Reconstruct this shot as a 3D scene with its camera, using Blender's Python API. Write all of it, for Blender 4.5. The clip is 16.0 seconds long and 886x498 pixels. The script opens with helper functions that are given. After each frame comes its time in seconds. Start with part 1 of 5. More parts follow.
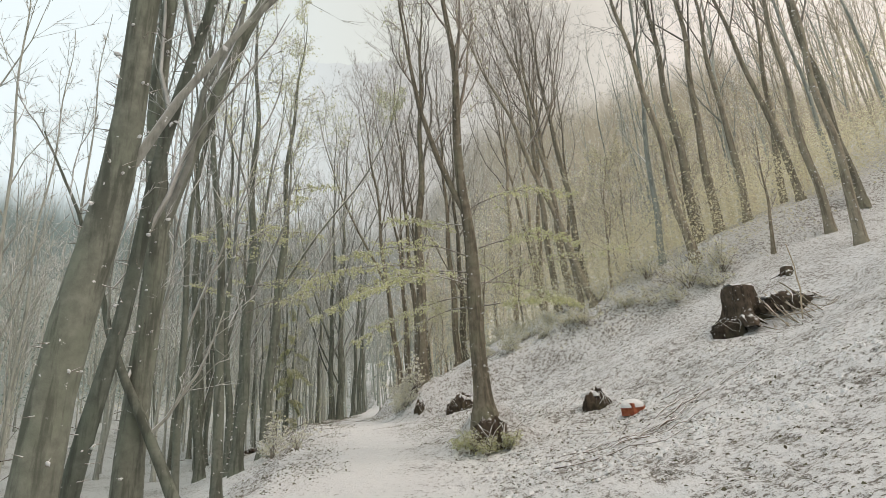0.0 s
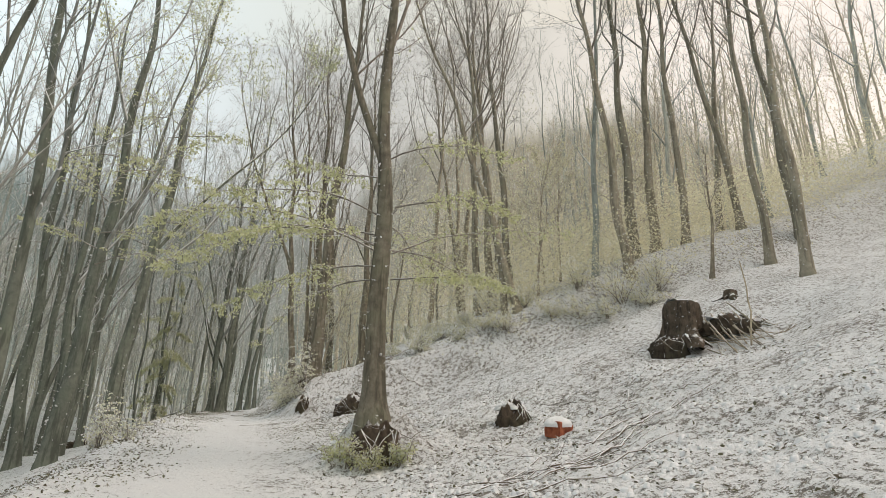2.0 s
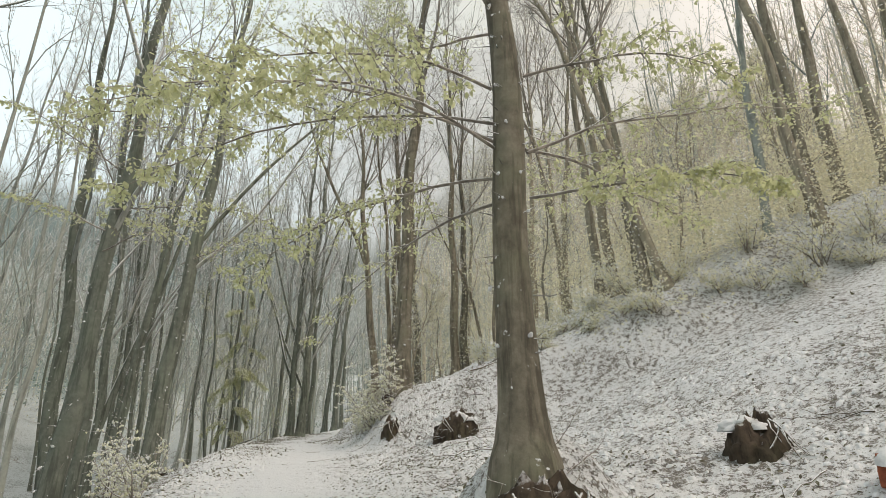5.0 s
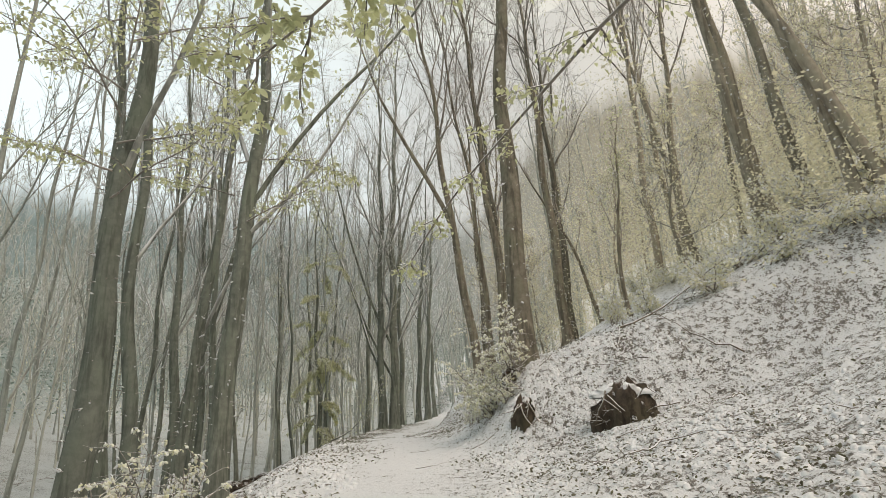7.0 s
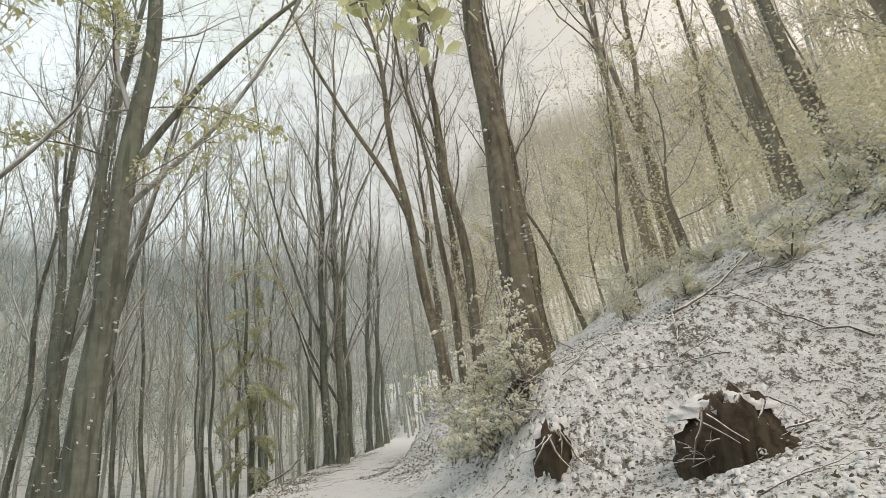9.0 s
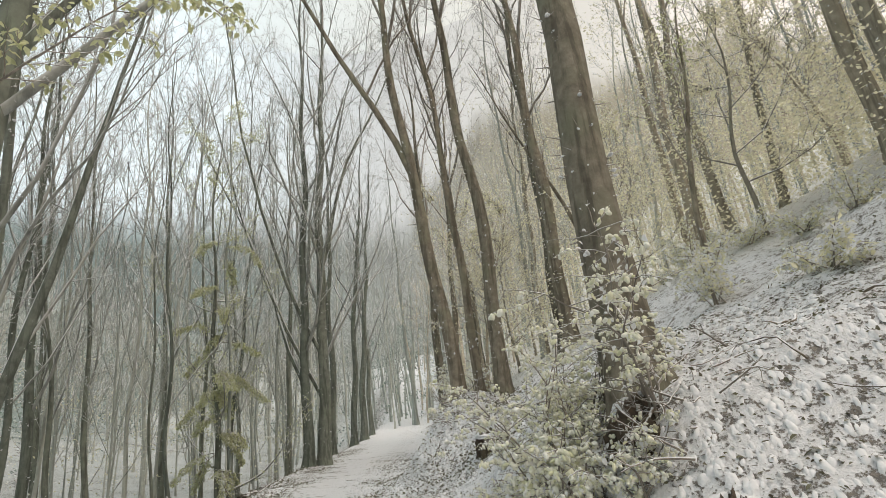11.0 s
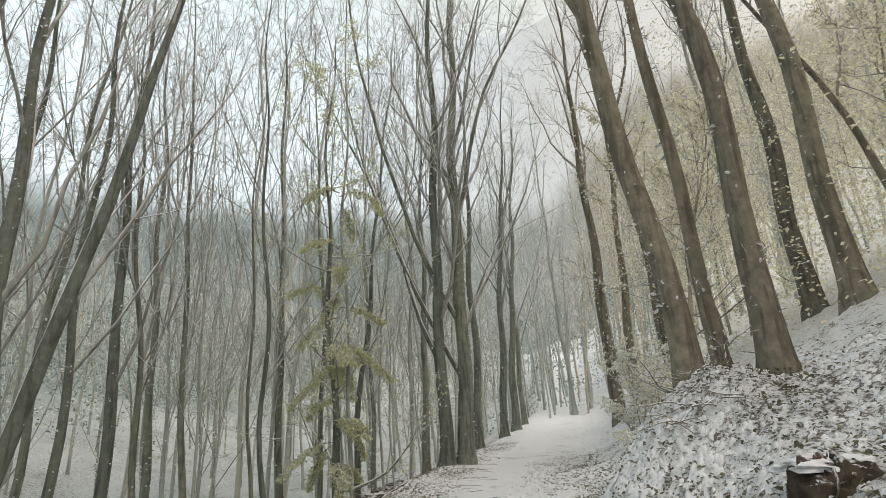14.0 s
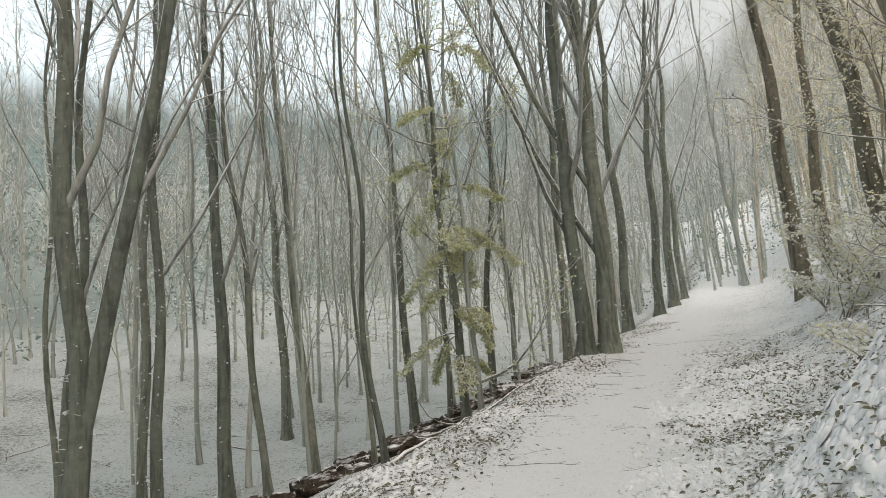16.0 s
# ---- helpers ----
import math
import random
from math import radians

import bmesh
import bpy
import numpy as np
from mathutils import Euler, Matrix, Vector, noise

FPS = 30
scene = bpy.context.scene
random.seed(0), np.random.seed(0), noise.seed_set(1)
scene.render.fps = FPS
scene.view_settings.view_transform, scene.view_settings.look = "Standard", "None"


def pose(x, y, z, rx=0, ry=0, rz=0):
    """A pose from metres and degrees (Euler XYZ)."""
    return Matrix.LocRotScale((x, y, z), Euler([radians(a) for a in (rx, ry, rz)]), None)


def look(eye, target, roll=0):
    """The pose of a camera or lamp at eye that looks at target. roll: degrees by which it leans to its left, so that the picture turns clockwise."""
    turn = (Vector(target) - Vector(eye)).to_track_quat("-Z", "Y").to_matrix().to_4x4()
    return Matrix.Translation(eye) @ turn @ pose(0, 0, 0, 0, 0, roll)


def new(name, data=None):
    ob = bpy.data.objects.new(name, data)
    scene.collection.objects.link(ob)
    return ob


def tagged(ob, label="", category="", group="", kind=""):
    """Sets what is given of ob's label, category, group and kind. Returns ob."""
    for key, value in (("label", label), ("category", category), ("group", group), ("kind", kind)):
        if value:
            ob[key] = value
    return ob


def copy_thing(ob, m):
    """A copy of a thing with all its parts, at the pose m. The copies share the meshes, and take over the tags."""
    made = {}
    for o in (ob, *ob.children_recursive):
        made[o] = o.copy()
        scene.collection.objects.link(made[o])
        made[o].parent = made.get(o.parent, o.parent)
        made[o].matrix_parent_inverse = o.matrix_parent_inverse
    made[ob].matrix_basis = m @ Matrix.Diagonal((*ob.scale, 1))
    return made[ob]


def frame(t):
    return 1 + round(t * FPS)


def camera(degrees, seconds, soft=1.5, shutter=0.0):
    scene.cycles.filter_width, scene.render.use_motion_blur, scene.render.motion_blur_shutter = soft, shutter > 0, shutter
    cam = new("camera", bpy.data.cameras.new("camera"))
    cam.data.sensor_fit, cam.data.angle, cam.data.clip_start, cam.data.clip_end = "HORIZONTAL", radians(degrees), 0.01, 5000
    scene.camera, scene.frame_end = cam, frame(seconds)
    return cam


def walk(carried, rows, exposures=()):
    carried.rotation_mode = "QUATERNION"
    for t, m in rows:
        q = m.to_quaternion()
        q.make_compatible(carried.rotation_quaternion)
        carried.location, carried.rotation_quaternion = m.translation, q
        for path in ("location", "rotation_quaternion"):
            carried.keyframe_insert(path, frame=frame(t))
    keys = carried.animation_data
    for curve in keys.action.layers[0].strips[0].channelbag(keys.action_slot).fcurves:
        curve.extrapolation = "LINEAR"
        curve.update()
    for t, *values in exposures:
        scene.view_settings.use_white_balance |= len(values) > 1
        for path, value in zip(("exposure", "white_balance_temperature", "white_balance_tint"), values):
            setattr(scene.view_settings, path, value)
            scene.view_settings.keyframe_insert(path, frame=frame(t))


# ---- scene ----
cam = camera(74.0, 16.0, soft=0.8)
# seconds, place in metres, turn in degrees
ROWS = [
    (0.0, -0.201, -0.197, 1.629, 108.85, 3.19, -0.24),
    (0.5, 0.087, 1.124, 1.656, 108.54, 3.27, -3.2),
    (1.0, 0.043, 1.801, 1.693, 109.19, 1.26, -2.7),
    (1.5, -0.014, 2.312, 1.721, 109.57, 1.65, -3.94),
    (2.0, 0.369, 3.487, 1.701, 109.67, -1.6, -9.66),
    (2.5, 0.611, 4.316, 1.749, 109.77, -4.97, -11.53),
    (3.0, 0.668, 5.464, 1.927, 110.56, -4.94, -11.3),
    (3.5, 0.654, 6.572, 2.06, 109.45, -1.28, -7.89),
    (4.0, 0.438, 7.606, 2.119, 108.6, -0.32, -5.18),
    (4.5, 0.3, 8.52, 2.188, 110.04, 2.09, -4.41),
    (5.0, 0.062, 9.603, 2.375, 110.61, -0.02, -1.17),
    (5.2, -0.106, 9.979, 2.403, 110.4, 0.24, 0.59),
    (7.3, -1.227, 14.888, 2.881, 109.45, 3.13, 8.07),
    (7.5, -1.325, 15.277, 2.978, 110.18, 3.16, 8.69),
    (8.0, -1.662, 16.295, 3.005, 111.33, 5.35, 8.0),
    (8.5, -1.824, 17.443, 3.113, 111.09, 5.72, 3.74),
    (8.7, -1.889, 17.866, 3.177, 111.06, 6.13, 3.15),
    (10.8, -2.673, 21.618, 4.096, 109.41, 6.39, 0.16),
    (11.0, -2.721, 22.036, 4.147, 109.38, 5.95, 0.86),
    (11.5, -2.87, 23.13, 4.209, 109.19, 5.83, 1.2),
    (12.0, -2.885, 24.192, 4.285, 108.49, 5.28, 0.99),
    (12.5, -3.149, 25.332, 4.39, 109.15, 3.86, 4.45),
    (13.0, -3.309, 26.234, 4.422, 110.18, 4.1, 6.0),
    (13.5, -3.507, 27.274, 4.615, 109.68, 3.74, 9.49),
    (14.0, -3.567, 28.002, 4.627, 109.23, 2.96, 14.8),
    (14.5, -3.613, 28.954, 4.744, 105.56, 3.46, 17.79),
    (15.0, -3.688, 29.855, 4.795, 102.89, 3.44, 23.03),
    (15.5, -3.747, 30.551, 4.851, 101.32, 4.23, 26.67),
    (16.0, -3.678, 30.918, 5.048, 98.54, 4.35, 29.92),
]
walk(cam, [(t, pose(x, y, z, rx, ry, rz)) for t, x, y, z, rx, ry, rz in ROWS], ((0.0, -0.09, 6620, 10), (5.0, 0.01, 6530, 8), (8.0, 0.04, 6760, 10), (11.0, 0.11, 6520, 10), (14.0, 0.12, 6450, 10), (16.0, 0.22, 6450, 10)))

# ---- light: an overcast sky, cool over the valley and warm over the uphill side ----
world = bpy.data.worlds.new("overcast_sky")
scene.world = world
world.use_nodes = True
wn, wl = world.node_tree.nodes, world.node_tree.links
wn.clear()
w_out = wn.new("ShaderNodeOutputWorld")
w_bg = wn.new("ShaderNodeBackground")
w_sky = wn.new("ShaderNodeTexSky")
w_sky.sky_type, w_sky.sun_disc = "NISHITA", False
w_sky.sun_elevation, w_sky.sun_rotation = radians(38), radians(70)
w_scale = wn.new("ShaderNodeVectorMath")
w_scale.operation = "SCALE"
w_scale.inputs["Scale"].default_value = 0.09
w_co = wn.new("ShaderNodeTexCoord")
w_sep = wn.new("ShaderNodeSeparateXYZ")
w_ramp = wn.new("ShaderNodeValToRGB")
w_ramp.color_ramp.elements[0].position, w_ramp.color_ramp.elements[0].color = 0.24, (1.16, 1.34, 1.38, 1)
w_ramp.color_ramp.elements[1].position, w_ramp.color_ramp.elements[1].color = 0.80, (1.24, 1.06, 0.86, 1)
w_mid = w_ramp.color_ramp.elements.new(0.5)
w_mid.color = (1.02, 1.03, 0.95, 1)
w_map = wn.new("ShaderNodeMapRange")
w_map.inputs["From Min"].default_value, w_map.inputs["From Max"].default_value = -1.0, 1.0
w_mix = wn.new("ShaderNodeMix")
w_mix.data_type = "RGBA"
w_mix.inputs["Factor"].default_value = 0.86
wl.new(w_co.outputs["Generated"], w_sep.inputs[0])
wl.new(w_sep.outputs["X"], w_map.inputs["Value"])
wl.new(w_map.outputs[0], w_ramp.inputs["Fac"])
wl.new(w_sky.outputs[0], w_scale.inputs[0])
wl.new(w_scale.outputs[0], w_mix.inputs["A"])
wl.new(w_ramp.outputs[0], w_mix.inputs["B"])
wl.new(w_mix.outputs["Result"], w_bg.inputs["Color"])
w_bg.inputs["Strength"].default_value = 0.88
wl.new(w_bg.outputs[0], w_out.inputs["Surface"])

sun_data = bpy.data.lights.new("sun", "SUN")
sun_data.energy, sun_data.angle, sun_data.color = 1.45, radians(35), (1.0, 0.85, 0.73)
sun = new("sun", sun_data)
sun.matrix_world = look((20, 0, 36), (0, 14, 0))

# ---- materials ----
def nodes_of(name):
    m = bpy.data.materials.new(name)
    m.use_nodes = True
    n, l = m.node_tree.nodes, m.node_tree.links
    return m, n, l, n["Principled BSDF"]


def noise_node(n, l, scale, detail=4.0, rough=0.55, vector=None):
    t = n.new("ShaderNodeTexNoise")
    t.inputs["Scale"].default_value, t.inputs["Detail"].default_value, t.inputs["Roughness"].default_value = scale, detail, rough
    if vector is not None:
        l.new(vector, t.inputs["Vector"])
    return t


def ramp_node(n, l, value, *stops):
    r = n.new("ShaderNodeValToRGB")
    e = r.color_ramp.elements
    while len(e) < len(stops):
        e.new(0.5)
    for k, (p, c) in zip(e, stops):
        k.position, k.color = p, (*c, 1) if len(c) == 3 else c
    l.new(value, r.inputs["Fac"])
    return r


def grey(v):
    return (v, v, v)


def mix_node(n, l, fac, a, b):
    m = n.new("ShaderNodeMix")
    m.data_type = "RGBA"
    if isinstance(fac, float):
        m.inputs["Factor"].default_value = fac
    else:
        l.new(fac, m.inputs["Factor"])
    for key, v in (("A", a), ("B", b)):
        if isinstance(v, tuple):
            m.inputs[key].default_value = (*v, 1)
        else:
            l.new(v, m.inputs[key])
    return m.outputs["Result"]


def math_node(n, l, op, a, b=0.0, clamp=False):
    m = n.new("ShaderNodeMath")
    m.operation, m.use_clamp = op, clamp
    for i, v in enumerate((a, b)):
        if isinstance(v, (int, float)):
            m.inputs[i].default_value = v
        else:
            l.new(v, m.inputs[i])
    return m.outputs[0]


def bump_node(n, l, height, strength, distance, p):
    b = n.new("ShaderNodeBump")
    b.inputs["Strength"].default_value, b.inputs["Distance"].default_value = strength, distance
    l.new(height, b.inputs["Height"])
    l.new(b.outputs[0], p.inputs["Normal"])


SNOW = (0.82, 0.83, 0.85)


def snow_mask(n, l, start, full, scale):
    """1 where a surface faces up enough to hold snow, with a ragged edge."""
    g = n.new("ShaderNodeNewGeometry")
    s = n.new("ShaderNodeSeparateXYZ")
    l.new(g.outputs["Normal"], s.inputs[0])
    t = noise_node(n, l, scale, 3.0)
    v = math_node(n, l, "ADD", s.outputs["Z"], math_node(n, l, "MULTIPLY", math_node(n, l, "SUBTRACT", t.outputs["Fac"], 0.5), 1.3))
    r = n.new("ShaderNodeMapRange")
    r.inputs["From Min"].default_value, r.inputs["From Max"].default_value = start, full
    l.new(v, r.inputs["Value"])
    return r.outputs[0]


def bark(name, dark, light, moss, snow_from, snow_full, fleck=0.66):
    """Smooth beech bark: cross bands, lichen patches, flecks of blown snow and snow on what faces up."""
    m, n, l, p = nodes_of(name)
    co = n.new("ShaderNodeTexCoord")
    mp = n.new("ShaderNodeMapping")
    mp.inputs["Scale"].default_value = (3.6, 3.6, 3.2)
    l.new(co.outputs["Object"], mp.inputs["Vector"])
    bands = noise_node(n, l, 1.6, 6.0, 0.65, mp.outputs[0])
    patches = noise_node(n, l, 1.1, 4.0, 0.6, co.outputs["Object"])
    fine = noise_node(n, l, 38.0, 3.0, 0.6, co.outputs["Object"])
    base = ramp_node(n, l, bands.outputs["Fac"], (0.3, dark), (0.52, tuple((a + b) / 2 for a, b in zip(dark, light))), (0.72, light))
    lich = ramp_node(n, l, patches.outputs["Fac"], (0.48, grey(0)), (0.66, grey(0.75)))
    col = mix_node(n, l, lich.outputs[0], base.outputs[0], moss)
    mv = n.new("ShaderNodeMapping")
    mv.inputs["Scale"].default_value = (7.0, 7.0, 0.7)
    l.new(co.outputs["Object"], mv.inputs["Vector"])
    wet = noise_node(n, l, 1.0, 5.0, 0.6, mv.outputs[0])
    wm = ramp_node(n, l, wet.outputs["Fac"], (0.49, grey(0)), (0.61, grey(0.66)))
    col = mix_node(n, l, wm.outputs[0], col, tuple(v * 0.55 for v in dark))
    info = n.new("ShaderNodeObjectInfo")
    vary = ramp_node(n, l, info.outputs["Random"], (0.0, (0.72, 0.74, 0.72)), (1.0, (1.2, 1.16, 1.1)))
    mul = n.new("ShaderNodeMix")
    mul.data_type, mul.blend_type = "RGBA", "MULTIPLY"
    mul.inputs["Factor"].default_value = 1.0
    l.new(col, mul.inputs["A"])
    l.new(vary.outputs[0], mul.inputs["B"])
    up = snow_mask(n, l, snow_from, snow_full, 9.0)
    flecks = noise_node(n, l, 7.0, 5.0, 0.62, co.outputs["Object"])
    fm = ramp_node(n, l, flecks.outputs["Fac"], (fleck, grey(0)), (fleck + 0.03, grey(1)))
    snow = math_node(n, l, "MAXIMUM", up, fm.outputs[0])
    l.new(mix_node(n, l, snow, mul.outputs["Result"], SNOW), p.inputs["Base Color"])
    p.inputs["Roughness"].default_value = 0.88
    p.inputs["Specular IOR Level"].default_value = 0.2
    h = math_node(n, l, "ADD", math_node(n, l, "MULTIPLY", bands.outputs["Fac"], 1.0), math_node(n, l, "MULTIPLY", fine.outputs["Fac"], 0.35))
    bump_node(n, l, math_node(n, l, "ADD", h, snow), 0.4, 0.02, p)
    return m


def leaf_material(name, young, old, snow_from, snow_full, thin=0.35):
    m, n, l, p = nodes_of(name)
    g = n.new("ShaderNodeNewGeometry")
    c = ramp_node(n, l, g.outputs["Random Per Island"], (0.0, old), (0.45, young), (1.0, tuple(v * 1.25 for v in young)))
    snow = snow_mask(n, l, snow_from, snow_full, 14.0)
    l.new(mix_node(n, l, snow, c.outputs[0], SNOW), p.inputs["Base Color"])
    p.inputs["Roughness"].default_value = 0.6
    tr = n.new("ShaderNodeBsdfTranslucent")
    l.new(mix_node(n, l, snow, c.outputs[0], SNOW), tr.inputs["Color"])
    mx = n.new("ShaderNodeMixShader")
    mx.inputs["Fac"].default_value = thin
    l.new(p.outputs[0], mx.inputs[1])
    l.new(tr.outputs[0], mx.inputs[2])
    l.new(mx.outputs[0], n["Material Output"].inputs["Surface"])
    return m


def ground_material():
    """Thin fresh snow over beech litter: brown leaves show through where the attribute 'litter' is high."""
    m, n, l, p = nodes_of("snow_over_leaf_litter")
    co = n.new("ShaderNodeTexCoord")
    at = n.new("ShaderNodeAttribute")
    at.attribute_name = "litter"
    big = noise_node(n, l, 0.7, 4.0, 0.6, co.outputs["Object"])
    mid = noise_node(n, l, 9.0, 5.0, 0.65, co.outputs["Object"])
    fine = noise_node(n, l, 30.0, 4.0, 0.65, co.outputs["Object"])
    vor = n.new("ShaderNodeTexVoronoi")
    vor.inputs["Scale"].default_value = 22.0
    l.new(co.outputs["Object"], vor.inputs["Vector"])
    v = math_node(n, l, "ADD", math_node(n, l, "MULTIPLY", mid.outputs["Fac"], 0.5), math_node(n, l, "MULTIPLY", fine.outputs["Fac"], 0.5))
    v = math_node(n, l, "ADD", v, math_node(n, l, "MULTIPLY", math_node(n, l, "SUBTRACT", big.outputs["Fac"], 0.5), 0.16))
    v = math_node(n, l, "ADD", v, math_node(n, l, "MULTIPLY", at.outputs["Fac"], 0.09))
    mask = ramp_node(n, l, v, (0.585, grey(0)), (0.645, grey(0.85)))
    leaf = ramp_node(n, l, vor.outputs["Color"], (0.0, (0.045, 0.038, 0.028)), (0.5, (0.105, 0.082, 0.055)), (1.0, (0.17, 0.135, 0.088)))
    snow = ramp_node(n, l, fine.outputs["Fac"], (0.3, (0.74, 0.75, 0.78)), (0.6, SNOW))
    col = mix_node(n, l, mask.outputs[0], snow.outputs[0], leaf.outputs[0])
    # Haze over the slopes painted into the ground; shoots holds its tones.
    for key, low, high in (("cool_haze_tint", (0.125, 0.17, 0.155), (0.235, 0.31, 0.285)), ("warm_haze_tint", (0.36, 0.32, 0.21), (0.56, 0.51, 0.37))):
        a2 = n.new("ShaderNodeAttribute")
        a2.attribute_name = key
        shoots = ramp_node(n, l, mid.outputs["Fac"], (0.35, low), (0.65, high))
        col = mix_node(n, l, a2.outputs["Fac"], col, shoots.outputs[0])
    l.new(col, p.inputs["Base Color"])
    p.inputs["Roughness"].default_value = 0.75
    h = math_node(n, l, "SUBTRACT", math_node(n, l, "ADD", math_node(n, l, "MULTIPLY", mid.outputs["Fac"], 0.7), math_node(n, l, "MULTIPLY", fine.outputs["Fac"], 0.4)), math_node(n, l, "MULTIPLY", mask.outputs[0], 0.35))
    bump_node(n, l, h, 0.9, 0.09, p)
    return m


M_BARK = bark("beech_bark", (0.145, 0.129, 0.105), (0.345, 0.312, 0.258), (0.24, 0.243, 0.178), 0.62, 0.85, 0.68)
M_VALLEY = bark("grey_green_bark", (0.138, 0.150, 0.132), (0.265, 0.285, 0.252), (0.215, 0.25, 0.205), 0.62, 0.85, 0.68)
# Paler than beech_bark: haze before the uphill trees, put into the colour.
M_SLOPE = bark("haze_paled_slope_bark", (0.25, 0.225, 0.185), (0.43, 0.395, 0.33), (0.34, 0.325, 0.25), 0.55, 0.85, 0.66)
M_TWIG = bark("snowy_twig_bark", (0.25, 0.225, 0.205), (0.42, 0.38, 0.345), (0.36, 0.34, 0.29), 0.25, 0.75, 0.68)
# Mist over the forest behind is painted into these pale bark tones.
M_FAR = bark("haze_paled_far_bark", (0.39, 0.41, 0.39), (0.54, 0.56, 0.53), (0.46, 0.49, 0.45), 0.3, 0.8, 0.66)
# Cool pale tones stand in for mist over the far valley side.
M_HAZE_COOL = bark("cool_haze_paled_bark", (0.42, 0.455, 0.44), (0.56, 0.60, 0.58), (0.49, 0.54, 0.515), 0.3, 0.8, 0.60)
# Besides the snow dusting, base tones are lifted to stand in for haze.
M_LIMB = bark("snow_dusted_limb_bark", (0.28, 0.29, 0.282), (0.44, 0.45, 0.43), (0.36, 0.385, 0.35), 0.0, 0.55, 0.65)
# The hillside's warm haze is put into the bark colour.
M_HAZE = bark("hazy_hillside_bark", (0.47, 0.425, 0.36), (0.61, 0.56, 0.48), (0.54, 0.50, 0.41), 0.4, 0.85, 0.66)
M_DEAD = bark("dark_rotten_wood", (0.045, 0.038, 0.031), (0.16, 0.125, 0.10), (0.10, 0.098, 0.07), 0.55, 0.8, 0.645)
M_LEAF = leaf_material("young_beech_leaf", (0.62, 0.63, 0.39), (0.50, 0.52, 0.31), 0.25, 1.0, 0.65)
# Yellowish leaf colour, paled to carry the haze among the uphill trees.
M_LEAF_FAR = leaf_material("haze_paled_leaf", (0.72, 0.69, 0.52), (0.65, 0.62, 0.46), 0.4, 1.0, 0.6)
M_LEAF_SNOW = leaf_material("snowy_beech_leaf", (0.80, 0.78, 0.57), (0.70, 0.69, 0.47), -0.8, -0.1, 0.45)
M_COVER = leaf_material("snowy_bramble_leaf", (0.15, 0.145, 0.09), (0.105, 0.085, 0.058), 0.7, 1.15, 0.2)
# Leaf colour matched to grey-green haze, not to a real leaf.
M_LEAF_GREY = leaf_material("haze_grey_green_leaf", (0.25, 0.31, 0.275), (0.195, 0.25, 0.22), 0.5, 1.2, 0.5)
M_SOIL = bark("bare_dark_earth", (0.035, 0.029, 0.024), (0.13, 0.10, 0.078), (0.085, 0.08, 0.055), 0.85, 1.2, 0.66)
M_GROUND = ground_material()


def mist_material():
    """Far hills in mist and the sky above as glowing paint: cool on the valley side, warm on the uphill side."""
    m, n, l, p = nodes_of("glowing_hills_and_sky")
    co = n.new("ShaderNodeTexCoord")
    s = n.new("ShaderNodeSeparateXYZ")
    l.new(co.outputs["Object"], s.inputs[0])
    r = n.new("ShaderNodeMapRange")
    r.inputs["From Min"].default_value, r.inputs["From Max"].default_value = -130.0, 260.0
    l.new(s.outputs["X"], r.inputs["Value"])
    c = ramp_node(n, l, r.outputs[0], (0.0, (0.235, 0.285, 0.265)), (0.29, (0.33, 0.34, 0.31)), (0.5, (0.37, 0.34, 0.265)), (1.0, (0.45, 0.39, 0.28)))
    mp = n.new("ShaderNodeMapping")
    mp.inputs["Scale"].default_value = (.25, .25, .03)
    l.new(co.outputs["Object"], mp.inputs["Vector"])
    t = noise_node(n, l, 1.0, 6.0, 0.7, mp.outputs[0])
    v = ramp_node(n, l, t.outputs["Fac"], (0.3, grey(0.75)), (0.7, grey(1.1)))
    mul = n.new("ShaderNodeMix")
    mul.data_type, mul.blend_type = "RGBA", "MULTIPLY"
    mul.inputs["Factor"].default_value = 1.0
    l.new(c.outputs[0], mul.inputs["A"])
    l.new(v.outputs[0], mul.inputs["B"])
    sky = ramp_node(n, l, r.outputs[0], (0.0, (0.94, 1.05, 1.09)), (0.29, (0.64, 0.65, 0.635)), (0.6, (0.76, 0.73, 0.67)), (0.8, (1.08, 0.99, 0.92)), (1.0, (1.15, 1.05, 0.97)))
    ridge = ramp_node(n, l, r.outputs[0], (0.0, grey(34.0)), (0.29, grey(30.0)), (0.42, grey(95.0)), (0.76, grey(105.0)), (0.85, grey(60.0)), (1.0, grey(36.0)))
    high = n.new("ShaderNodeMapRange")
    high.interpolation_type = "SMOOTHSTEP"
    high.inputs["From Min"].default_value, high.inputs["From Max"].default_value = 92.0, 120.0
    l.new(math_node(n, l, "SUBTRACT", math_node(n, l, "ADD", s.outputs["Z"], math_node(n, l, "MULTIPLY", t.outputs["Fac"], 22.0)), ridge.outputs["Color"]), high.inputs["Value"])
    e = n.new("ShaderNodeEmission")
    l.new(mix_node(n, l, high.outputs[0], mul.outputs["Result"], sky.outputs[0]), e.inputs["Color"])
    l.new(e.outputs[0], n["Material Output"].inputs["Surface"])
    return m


M_MIST = mist_material()


